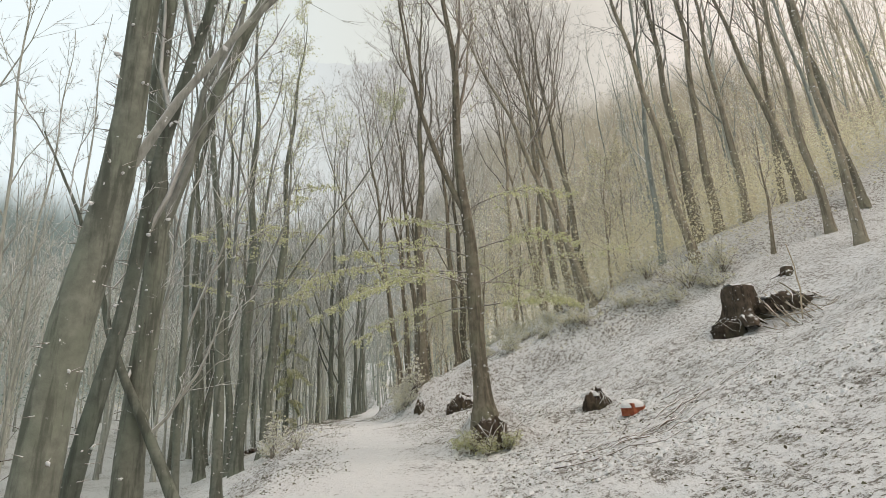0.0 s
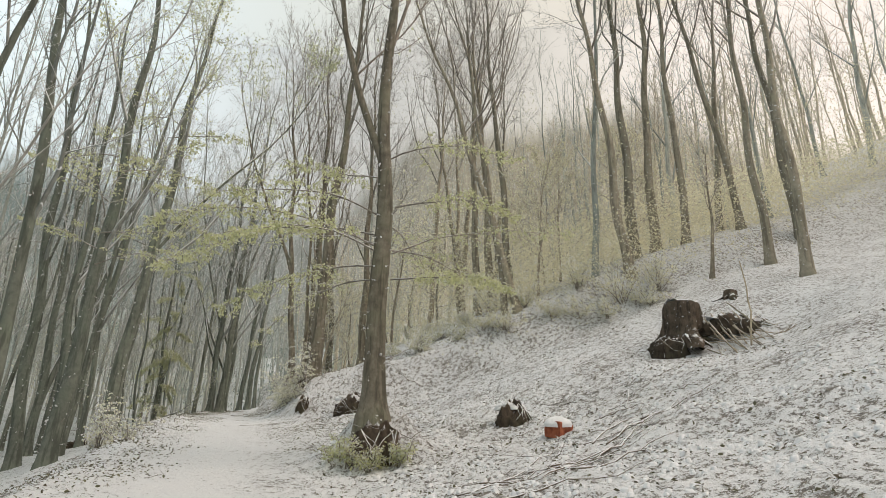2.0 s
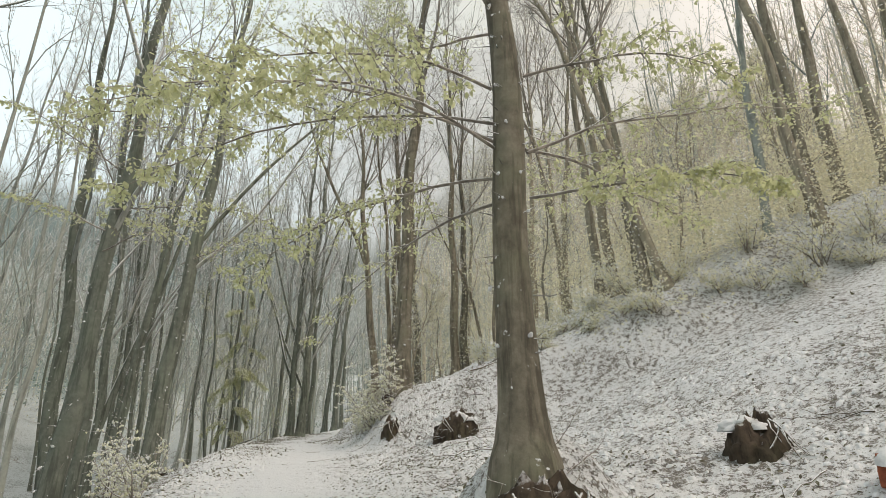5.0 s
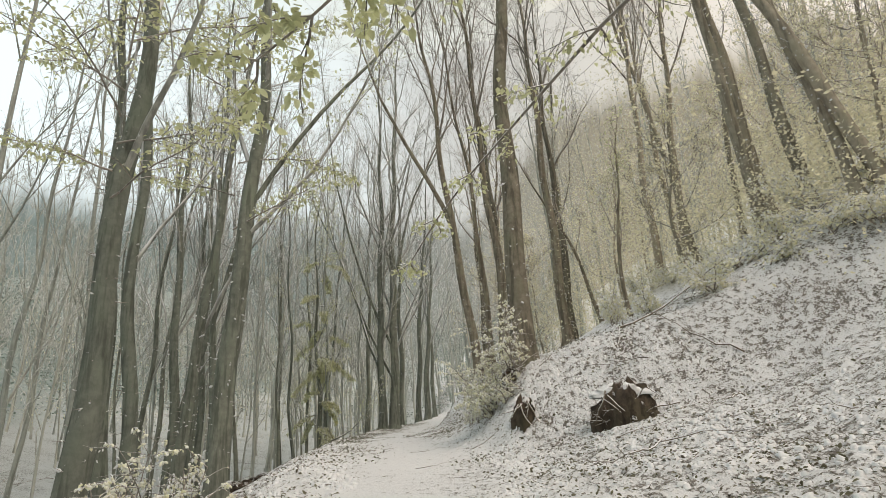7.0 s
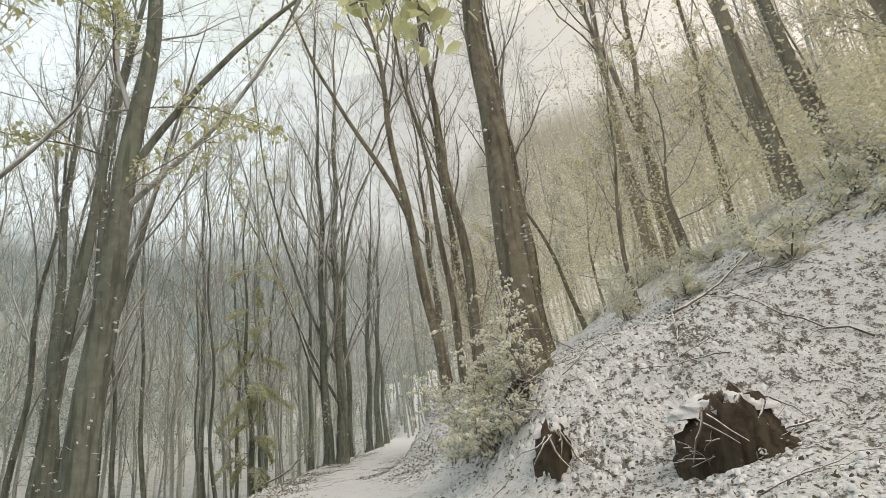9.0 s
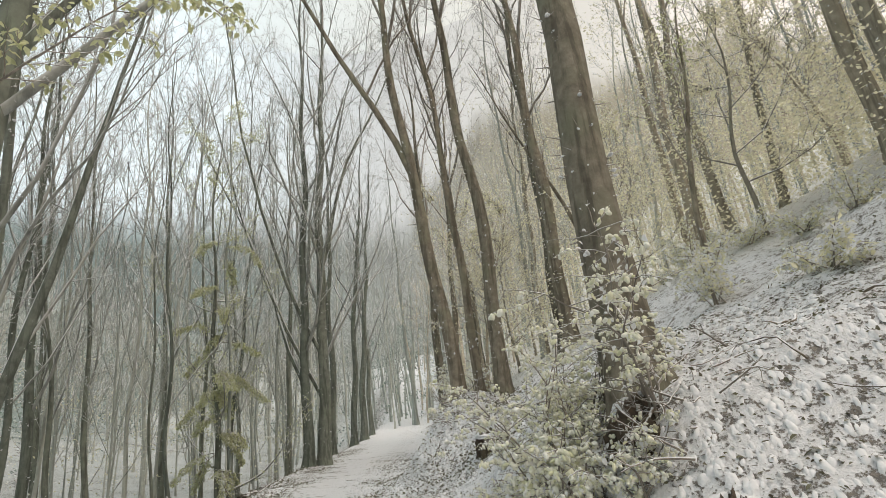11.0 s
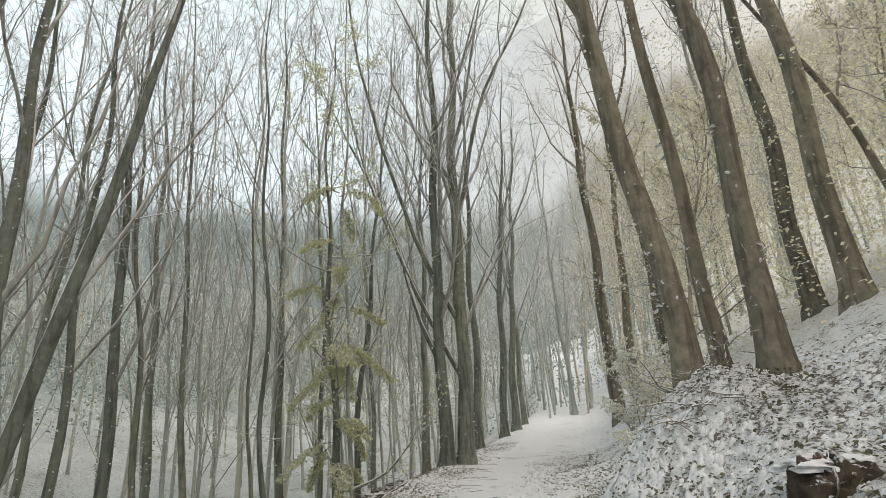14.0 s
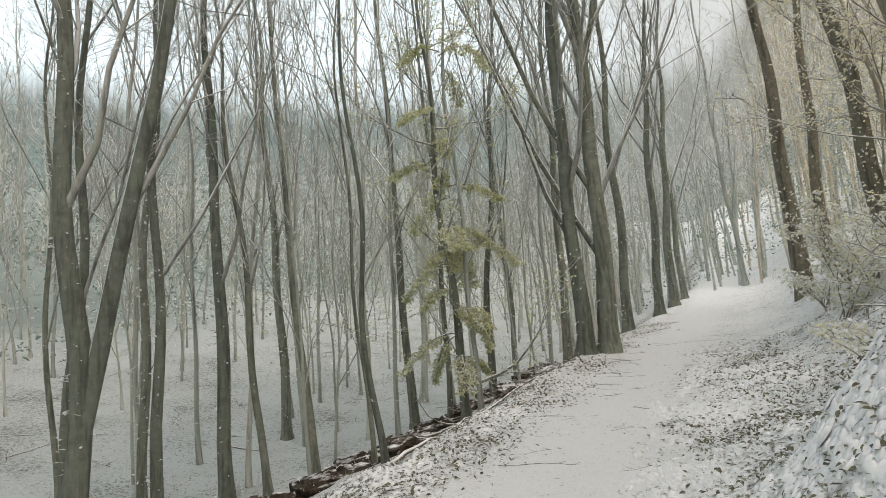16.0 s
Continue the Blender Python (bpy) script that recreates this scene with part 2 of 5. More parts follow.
def plain_snow():
    m, n, l, p = nodes_of("fresh_snow")
    co = n.new("ShaderNodeTexCoord")
    t = noise_node(n, l, 18.0, 5.0, 0.6, co.outputs["Object"])
    c = ramp_node(n, l, t.outputs["Fac"], (0.35, (0.74, 0.75, 0.78)), (0.6, SNOW))
    l.new(c.outputs[0], p.inputs["Base Color"])
    p.inputs["Roughness"].default_value = 0.7
    bump_node(n, l, t.outputs["Fac"], 0.6, 0.02, p)
    return m


def red_material():
    m, n, l, p = nodes_of("terracotta")
    co = n.new("ShaderNodeTexCoord")
    t = noise_node(n, l, 9.0, 5.0, 0.6, co.outputs["Object"])
    c = ramp_node(n, l, t.outputs["Fac"], (0.3, (0.20, 0.05, 0.028)), (0.55, (0.38, 0.11, 0.05)), (0.75, (0.44, 0.17, 0.09)))
    l.new(c.outputs[0], p.inputs["Base Color"])
    p.inputs["Roughness"].default_value = 0.8
    bump_node(n, l, t.outputs["Fac"], 0.5, 0.01, p)
    return m


M_SNOW = plain_snow()
M_RED = red_material()


def cream_snow():
    """Snow thin enough for the yellow-green leaf below to tint it."""
    m, n, l, p = nodes_of("snow_over_young_leaves")
    g = n.new("ShaderNodeNewGeometry")
    c = ramp_node(n, l, g.outputs["Random Per Island"], (0.0, (0.70, 0.70, 0.47)), (0.3, (0.79, 0.78, 0.64)), (0.8, (0.82, 0.82, 0.74)), (1.0, (0.84, 0.84, 0.80)))
    l.new(c.outputs[0], p.inputs["Base Color"])
    p.inputs["Roughness"].default_value = 0.75
    t = noise_node(n, l, 60.0, 3.0)
    bump_node(n, l, t.outputs["Fac"], 0.4, 0.01, p)
    return m


M_CREAM = cream_snow()
M_PEELED = bark("pale_peeled_wood", (0.34, 0.29, 0.22), (0.56, 0.50, 0.41), (0.45, 0.40, 0.32), 0.5, 0.95, 0.68)
M_STICK = bark("fallen_wood", (0.11, 0.09, 0.07), (0.28, 0.24, 0.19), (0.2, 0.18, 0.14), 0.15, 0.65, 0.62)

# ---- shape of the land ----
PATH_Y = (-60, 0, 10, 16, 22, 27, 32, 38, 46, 57, 107, 160)
PATH_Z = (-5, 0, .75, 1.4, 2.3, 2.85, 3.2, 3.55, 4.15, 5.0, 9.3, 13)
PATH_X = (-1.5, -1.5, -1.7, -2.2, -2.7, -3.4, -4.9, -6.3, -6.6, -6.6, -8.5, -10.5)


def soft(v, k):
    return k * np.logaddexp(0, np.asarray(v) / k)


def glide(y, ys, vs):
    """Rounded run through the stations of the path."""
    y = np.asarray(y, float)
    return (np.interp(y - 2.5, ys, vs) + 2 * np.interp(y, ys, vs) + np.interp(y + 2.5, ys, vs)) / 4


def across(x, y):
    """Metres to the right of the path's middle."""
    return x - glide(y, PATH_Y, PATH_X)


def land(x, y):
    x, y = np.asarray(x, float), np.asarray(y, float)
    w = across(x, y) - np.interp(y, (0, 31, 34, 36, 38.5), (1.8, 1.8, 2.1, 2.35, 2.8))
    a = np.interp(y, (0, 18, 26, 31, 36), (.18, .15, .17, .4, .55))
    b = np.interp(y, (0, 18, 26, 36), (.42, .42, .5, .5))
    right = a * (soft(w, .4) - soft(w - 4.5, .8)) + b * soft(w - 4.5, .8) - .25 * soft(w - 17, 2) + .38 * soft(w - 27, 3) - .30 * soft(w - 62, 5) - .32 * soft(w - 110, 8)
    v = -across(x, y) - 1.8
    left = -2.6 * (1 - np.exp(-np.maximum(v, 0) ** 1.4 / 7)) + .22 * soft(v - 9, 1.5) + .16 * soft(v - 30, 4) - .42 * soft(v - 110, 8)
    step = np.interp(y, (22, 25.4, 27.0, 30, 33, 35, 37.5, 42, 60, 80), (0, .05, 1.55, 1.2, .4, .5, .55, .35, .35, .1))
    right = right + step / (1 + np.exp(-(w - np.interp(y, (27, 33, 36), (.25, .8, 1.15))) / np.interp(y, (27, 33, 36), (.28, .2, .16)))) + .22 * soft(y - 100, 8) - .3 * soft(y - 190, 8)
    mound = 1.25 * np.exp(-((x + 2.75) / .95) ** 2 - ((y - 36.0) / 1.4) ** 2) + .95 * np.exp(-(((x - 1.2) / .9) ** 2 + ((y - 16.3) / .85) ** 2) ** 1.5)
    mound = mound - .3 * np.exp(-((x - 5) / 2) ** 2 - ((y - 16) / 1.8) ** 2) - .7 * np.exp(-((x - 11.3) / 2.6) ** 2 - ((y - 18) / 2) ** 2)
    return glide(y, PATH_Y, PATH_Z) + right + left + mound


def bumps(x, y):
    """Hummocks, roots and lumps under the snow: less on the trodden path."""
    u = across(x, y)
    rough = np.clip((np.abs(u) - 1.0) / 1.2, 0.25, 1)
    s = np.sin
    b = .10 * s(x * .9 + 1.3 * s(y * .53)) * s(y * .8 + .7 * s(x * .61 + 2)) + .05 * s(2.3 * x + 1.1 * s(1.7 * y)) * s(2.1 * y + s(1.9 * x))
    d = off_middle(x, y)
    b = b * np.exp(-(d / 30) ** 2) + .022 * np.exp(-(d / 4) ** 2) * s(6.1 * x + 2 * s(3.3 * y)) * s(5.7 * y + 1.7 * s(4.1 * x))
    return (b + lumps(x, y)) * rough


def lumps(x, y):
    """Snow pads on brambles and leaves, a hand or two across."""
    s = np.sin
    a = s(11.3 * x + 2.1 * s(6.7 * y + 1.1 * s(4.3 * x))) * s(12.1 * y + 1.9 * s(7.9 * x + s(5.1 * y)))
    c = s(21.7 * x + 1.7 * s(13.1 * y)) * s(19.3 * y + 1.5 * s(17.7 * x))
    return (.030 * a + .014 * c) * np.exp(-(off_middle(x, y) / 1.6) ** 2)


def off_middle(x, y):
    """Metres outside the strip along the path where the ground has its finest relief."""
    return np.maximum(np.maximum(np.maximum(-8.8 - x, x - 7.5), np.maximum(7 - y, y - 47)), 0)


def ground_z(x, y):
    return float(land(x, y) + bumps(x, y))


# ---- mesh helpers ----
class Shape:
    """Points and faces gathered for one mesh."""

    def __init__(self):
        self.v, self.f, self.count = [], [], 0

    def add(self, pts, faces):
        self.v.append(np.asarray(pts, float))
        self.f.extend([tuple(i + self.count for i in q) for q in faces])
        self.count += len(pts)

    def tube(self, pts, radii, sides, cap=False, lobes=None):
        pts = np.asarray(pts, float)
        n = len(pts)
        tan = np.gradient(pts, axis=0)
        tan /= np.linalg.norm(tan, axis=1, keepdims=True) + 1e-9
        ref = np.array([1.0, 0, 0]) if abs(tan[0][0]) < 0.8 else np.array([0, 1.0, 0])
        e1 = ref - tan * (tan @ ref)[:, None]
        e1 /= np.linalg.norm(e1, axis=1, keepdims=True) + 1e-9
        e2 = np.cross(tan, e1)
        ang = np.arange(sides) * (2 * math.pi / sides)
        rad = np.asarray(radii, float)[:, None] * np.ones(sides)
        if lobes is not None:
            rad = rad * lobes
        ring = pts[:, None, :] + rad[:, :, None] * (np.cos(ang)[None, :, None] * e1[:, None, :] + np.sin(ang)[None, :, None] * e2[:, None, :])
        faces = []
        for i in range(n - 1):
            for j in range(sides):
                k = (j + 1) % sides
                faces.append((i * sides + j, i * sides + k, (i + 1) * sides + k, (i + 1) * sides + j))
        if cap:
            faces.append(tuple(range((n - 1) * sides, n * sides)))
            faces.append(tuple(range(sides - 1, -1, -1)))
        self.add(ring.reshape(-1, 3), faces)

    def spikes(self, p, d, length, r):
        """Thin twigs that taper to a point: four points and three faces each."""
        p, d = np.asarray(p, float), np.asarray(d, float)
        m = len(p)
        ref = np.where(np.abs(d[:, :1]) < .8, np.array([[1.0, 0, 0]]), np.array([[0, 1.0, 0]]))
        e1 = np.cross(d, ref)
        e1 /= np.linalg.norm(e1, axis=1, keepdims=True) + 1e-9
        e2 = np.cross(d, e1)
        r = np.asarray(r, float)[:, None]
        q = np.stack([p + r * e1, p + r * (-.5 * e1 + .866 * e2), p + r * (-.5 * e1 - .866 * e2), p + d * np.asarray(length, float)[:, None]], 1)
        i = self.count + 4 * np.arange(m)
        f = np.concatenate([np.stack([i, i + 1, i + 3], 1), np.stack([i + 1, i + 2, i + 3], 1), np.stack([i + 2, i, i + 3], 1)])
        self.v.append(q.reshape(-1, 3))
        self.f.extend(map(tuple, f.tolist()))
        self.count += 4 * m

    def mesh(self, name, smooth=True):
        me = bpy.data.meshes.new(name)
        v = np.concatenate(self.v) if self.v else np.zeros((0, 3))
        me.from_pydata(v.tolist(), [], self.f)
        if smooth:
            me.polygons.foreach_set("use_smooth", np.ones(len(me.polygons), bool))
        me.update()
        return me


def part(name, shape, material, parent, label="", smooth=True):
    me = shape.mesh(name, smooth)
    me.materials.append(material)
    ob = new(name, me)
    ob.parent = parent
    if label:
        tagged(ob, label)
    return ob


def base(name, x, y, z, label, category, group="", kind=""):
    ob = new(name)
    ob.empty_display_size = 0.2
    ob.location = (x, y, z)
    return tagged(ob, label, category, group, kind)


def unit(v):
    v = np.asarray(v, float)
    return v / (np.linalg.norm(v) + 1e-9)


def wander(rng, start, way, length, steps, bend, rise):
    """A twisting line that starts along way and slowly turns upwards (rise above 0) or down."""
    pts, d = [np.asarray(start, float)], unit(way)
    for _ in range(steps):
        d = unit(d + rng.normal(0, bend, 3) + np.array([0, 0, rise]))
        pts.append(pts[-1] + d * (length / steps))
    return np.array(pts)


def leaf_faces(centres, ways, ups, sizes):
    """Folded, pointed leaves: six points and two bent halves each."""
    c, d, u = np.asarray(centres), np.asarray(ways), np.asarray(ups)
    s = np.asarray(sizes)[:, None]
    side = np.cross(d, u)
    pts = np.stack([c, c + s * (.35 * d + .30 * side + .08 * u), c + s * (.75 * d + .22 * side + .03 * u), c + s * (1.05 * d - .10 * u),
                    c + s * (.75 * d - .22 * side + .03 * u), c + s * (.35 * d - .30 * side + .08 * u)], 1)
    faces = ((0, 1, 2, 3), (0, 3, 4, 5))
    return pts.reshape(-1, 3), [tuple(6 * i + k for k in q) for i in range(len(c)) for q in faces]


def leaves_along(rng, shape, lines, per_line, size, droop=0.5, spread=0.10):
    cs, ds, us, ss = [], [], [], []
    for pts in lines:
        k = rng.uniform(0.1, 1, per_line) * (len(pts) - 1)
        i = np.minimum(k.astype(int), len(pts) - 2)
        c = pts[i] + (pts[i + 1] - pts[i]) * (k - i)[:, None]
        d = rng.normal(0, 1, (per_line, 3)) * (1, 1, .35) + (0, 0, -droop)
        d /= np.linalg.norm(d, axis=1, keepdims=True)
        u = rng.normal(0, .45, (per_line, 3)) + (0, 0, 1)
        u -= d * np.sum(u * d, 1, keepdims=True)
        u /= np.linalg.norm(u, axis=1, keepdims=True) + 1e-9
        cs.append(c + rng.normal(0, spread, (per_line, 3)) * (1, 1, .4))
        ds.append(d), us.append(u), ss.append(size * rng.uniform(.6, 1.25, per_line))
    if cs:
        shape.add(*leaf_faces(np.concatenate(cs), np.concatenate(ds), np.concatenate(us), np.concatenate(ss)))

def puff_faces(rng, centres, ways, sizes):
    """Cushions of snow that sag over leaves: rounded, longer than wide."""
    c, d = np.asarray(centres), np.asarray(ways)
    n = len(c)
    s = np.asarray(sizes)[:, None, None]
    e1 = np.cross(d, rng.normal(0, 1, (n, 3)))
    e1 /= np.linalg.norm(e1, axis=1, keepdims=True) + 1e-9
    e2 = np.cross(d, e1)
    a = np.arange(5) * (2 * math.pi / 5)
    rings = []
    for along, wide in ((.0, .15), (.38, .36), (.80, .27)):
        r = wide * rng.uniform(.8, 1.2, (n, 5))[:, :, None]
        rings.append(c[:, None] + s * (along * d[:, None] + r * (np.cos(a)[None, :, None] * e1[:, None] + .7 * np.sin(a)[None, :, None] * e2[:, None])))
    rings.append((c + s[:, 0] * d)[:, None])
    pts = np.concatenate(rings, 1).reshape(-1, 3)
    one = np.array([(5 * k + j, 5 * k + (j + 1) % 5, 5 * k + 5 + (j + 1) % 5, 5 * k + 5 + j) for k in range(2) for j in range(5)])
    tip = np.array([(10 + j, 10 + (j + 1) % 5, 15) for j in range(5)])
    i = 16 * np.arange(n)[:, None, None]
    return pts, (i + one).reshape(-1, 4).tolist() + (i + tip).reshape(-1, 3).tolist() + (16 * np.arange(n)[:, None] + np.array((4, 3, 2, 1, 0))).tolist()


def spaced(fine_from, fine_to, step, far_from, far_to, grow=1.13):
    mid = list(np.arange(fine_from, fine_to + 1e-6, step))
    lo, hi, s = [fine_from], [fine_to], step
    while lo[-1] > far_from:
        s *= grow
        lo.append(lo[-1] - s)
    s = step
    while hi[-1] < far_to:
        s *= grow
        hi.append(hi[-1] + s)
    return np.array(sorted(lo[1:]) + mid + hi[1:])


def make_ground():
    xs, ys = spaced(-9.2, 7.6, .11, -700, 700), spaced(10, 48, .115, -500, 1500)
    gx, gy = np.meshgrid(xs, ys)
    z = land(gx, gy) + bumps(gx, gy)
    v = np.stack([gx, gy, z], -1).reshape(-1, 3)
    nx, ny = len(xs), len(ys)
    i = np.arange((ny - 1) * nx).reshape(ny - 1, nx)[:, :-1].ravel()
    f = np.stack([i, i + 1, i + 1 + nx, i + nx], 1)
    me = bpy.data.meshes.new("ground")
    me.from_pydata(v.tolist(), [], f.tolist())
    me.polygons.foreach_set("use_smooth", np.ones(len(me.polygons), bool))
    u = across(gx, gy).ravel()
    lit = np.where(u > 0, np.clip((u - 1.0 - .35 * np.sin(1.3 * gy.ravel()) * np.sin(.7 * gy.ravel() + 1)) / 1.6, 0, 1) * np.interp(gy.ravel(), (16, 26, 33, 37), (.85, .9, .85, .6)), np.clip((-u - 1.4) / 1.2, 0, 1) * np.clip(1.0 + (u + 4) / 6, .95, 1.0) * (1 + .9 * np.exp(-((u + 4.6) / 1.1) ** 2) * np.clip((gy.ravel() - 36) / 4, 0, 1)))
    trodden = np.exp(-((u + .1) / 1.0) ** 4)
    lit = np.maximum(lit * np.where(u < 0, np.clip(1 + (u + 3.5) / 5, .6, 1) + np.clip((-u - 5) / 3, 0, 1) * (.05 + .5 * np.sin(.9 * gx.ravel() + np.sin(.7 * gy.ravel())) * np.sin(.8 * gy.ravel() + 1.3 * np.sin(.6 * gx.ravel()))), 1), .46) - .5 * trodden - np.clip(lit + .3, 0, 1) * lumps(gx, gy).ravel() * 15
    at = me.attributes.new("litter", "FLOAT", "POINT")
    at.data.foreach_set("value", lit.astype(np.float32))
    # Where the haze tint is painted: far valley side, then uphill side.
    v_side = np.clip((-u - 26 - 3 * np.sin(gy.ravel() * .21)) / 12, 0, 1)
    # The nearer valley floor gets part of it, dimmed as by mist.
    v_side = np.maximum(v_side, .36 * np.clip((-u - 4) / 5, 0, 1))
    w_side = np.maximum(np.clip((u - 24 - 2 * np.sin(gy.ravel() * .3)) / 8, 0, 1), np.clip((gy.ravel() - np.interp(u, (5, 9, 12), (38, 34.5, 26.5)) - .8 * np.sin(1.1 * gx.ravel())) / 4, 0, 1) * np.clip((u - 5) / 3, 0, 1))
    for key, val in (("cool_haze_tint", .85 * v_side ** .7), ("warm_haze_tint", .35 * w_side)):
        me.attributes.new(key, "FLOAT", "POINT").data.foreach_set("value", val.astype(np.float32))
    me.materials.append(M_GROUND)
    me.update()
    return tagged(new("ground", me), "forest floor under thin fresh snow with brown leaf litter showing through", "ground", kind="structure")


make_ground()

# ---- beech trees ----
def crown_lines(rng, trunk, radii, start, limbs, branches, twigs, spread, height, upright, subs=3, thick=.0075):
    """Limbs, branches and twigs as lines with radii; the thickest first."""
    made, ends, spk = [], [], []
    n = len(trunk) - 1
    for a in range(limbs):
        k = start + (1 - start) * ((a + rng.uniform(0, .8)) / limbs) ** 0.9 * 0.97
        i = min(int(k * n), n - 1)
        p = trunk[i] + (trunk[i + 1] - trunk[i]) * (k * n - i)
        r = np.interp(k * n, np.arange(n + 1), radii)
        turn = a * 2.4 + rng.uniform(-.6, .6)
        out = np.array([math.cos(turn), math.sin(turn), upright + rng.uniform(-.3, .5)])
        length = spread * (1.1 - .75 * (k - start) / (1 - start)) * rng.uniform(.7, 1.2)
        lim = wander(rng, p, out, length * 1.2, 6, .13, .15)
        lr = np.linspace(max(min(r * .5, .085), .014), .010, 7)
        made.append((lim, lr, 4) if subs > 2 else (lim[::2], lr[::2], 3))
        ends.append(lim[3:])
        for b in range(branches):
            q = rng.uniform(.2, .98) * 6
            j = min(int(q), 5)
            bp = lim[j] + (lim[j + 1] - lim[j]) * (q - j)
            bd = unit(lim[j + 1] - lim[j]) + rng.normal(0, .5, 3) + (0, 0, .25)
            bl = length * rng.uniform(.32, .62)
            br = wander(rng, bp, bd, bl, 3, .16, .08)
            made.append((br, np.linspace(min(lr[j] * .5, .02), .005, 4), 3) if subs > 2 else (br[::3], (min(lr[j] * .5, .02), .005), 3))
            ends.append(br)
            k2 = rng.uniform(.1, 1, twigs) * 3
            j2 = np.minimum(k2.astype(int), 2)
            seg = br[j2 + 1] - br[j2]
            tp = br[j2] + seg * (k2 - j2)[:, None]
            td = seg / (np.linalg.norm(seg, axis=1, keepdims=True) + 1e-9) + rng.normal(0, .55, (twigs, 3)) + (0, 0, .2)
            td /= np.linalg.norm(td, axis=1, keepdims=True)
            tl = bl * rng.uniform(.3, .6, twigs)
            spk.append((tp, td, tl, np.full(twigs, thick)))
            ends += [np.stack([u, u + v * w]) for u, v, w in zip(tp, td, tl)]
            n3 = twigs * subs
            i3 = np.repeat(np.arange(twigs), subs)
            k3 = rng.uniform(.15, .9, n3)
            sd = td[i3] + rng.normal(0, .55, (n3, 3)) + (0, 0, .1)
            sd /= np.linalg.norm(sd, axis=1, keepdims=True)
            spk.append((tp[i3] + td[i3] * (tl[i3] * k3)[:, None], sd, tl[i3] * rng.uniform(.3, .6, n3), np.full(n3, thick * .75)))
    return made, ends, spk


def trunk_line(rng, height, lean, wobble):
    steps = 28
    h = np.linspace(0, height, steps + 1)
    bow = np.cumsum(np.cumsum(rng.normal(0, wobble, (steps + 1, 2)), 0), 0) * .12
    bow -= bow[0]
    ph = rng.uniform(0, 6.28, 4)
    grow = np.clip(h / 3, 0, 1)
    x = lean[0] * h + bow[:, 0] + grow * (.07 * np.sin(h * 1.05 + ph[0]) + .05 * np.sin(h * .55 + ph[1]))
    y = lean[1] * h + bow[:, 1] + grow * (.07 * np.sin(h * .95 + ph[2]) + .05 * np.sin(h * .5 + ph[3]))
    return np.stack([x, y, h], 1)


def trunk_snow(rng, tree, hs, pts, radii, height):
    """Short dead twigs and knots on the trunk, with clumps of blown snow caught on them."""
    n = int(height * 4.4)
    h = rng.uniform(.3, height * .62, n)
    h[1::3] = h[::3][:len(h[1::3])] + rng.normal(0, .06, len(h[1::3]))
    c = np.stack([np.interp(h, hs, pts[:, i]) for i in range(3)], 1)
    a = rng.choice((-2.2, -.5, 3.3), n) + rng.normal(0, .45, n)
    out = np.stack([np.cos(a), np.sin(a), np.zeros(n)], 1)
    p = c + out * np.interp(h, hs, radii)[:, None] * .97
    d = out + rng.normal(0, .25, (n, 3)) + (0, 0, .1)
    d /= np.linalg.norm(d, axis=1, keepdims=True)
    twigs, snow = Shape(), Shape()
    twigs.spikes(p, d, rng.uniform(.05, .30, n), np.full(n, .011))
    tagged(part("bark_growth", twigs, M_TWIG, tree), "short dead twigs and knots on the bark", kind="stuff")
    k = rng.random(n) < .75
    q = p[k] + d[k] * .03
    w = d[k] * .8 + rng.normal(0, .4, q.shape) - (0, 0, .1)
    w /= np.linalg.norm(w, axis=1, keepdims=True)
    snow.add(*puff_faces(rng, q, w, rng.uniform(.03, .095, len(q)) * rng.uniform(.6, 1.15, len(q))))
    tagged(part("clinging_snow", snow, M_SNOW, tree), "clumps of blown snow on the bark", kind="stuff")


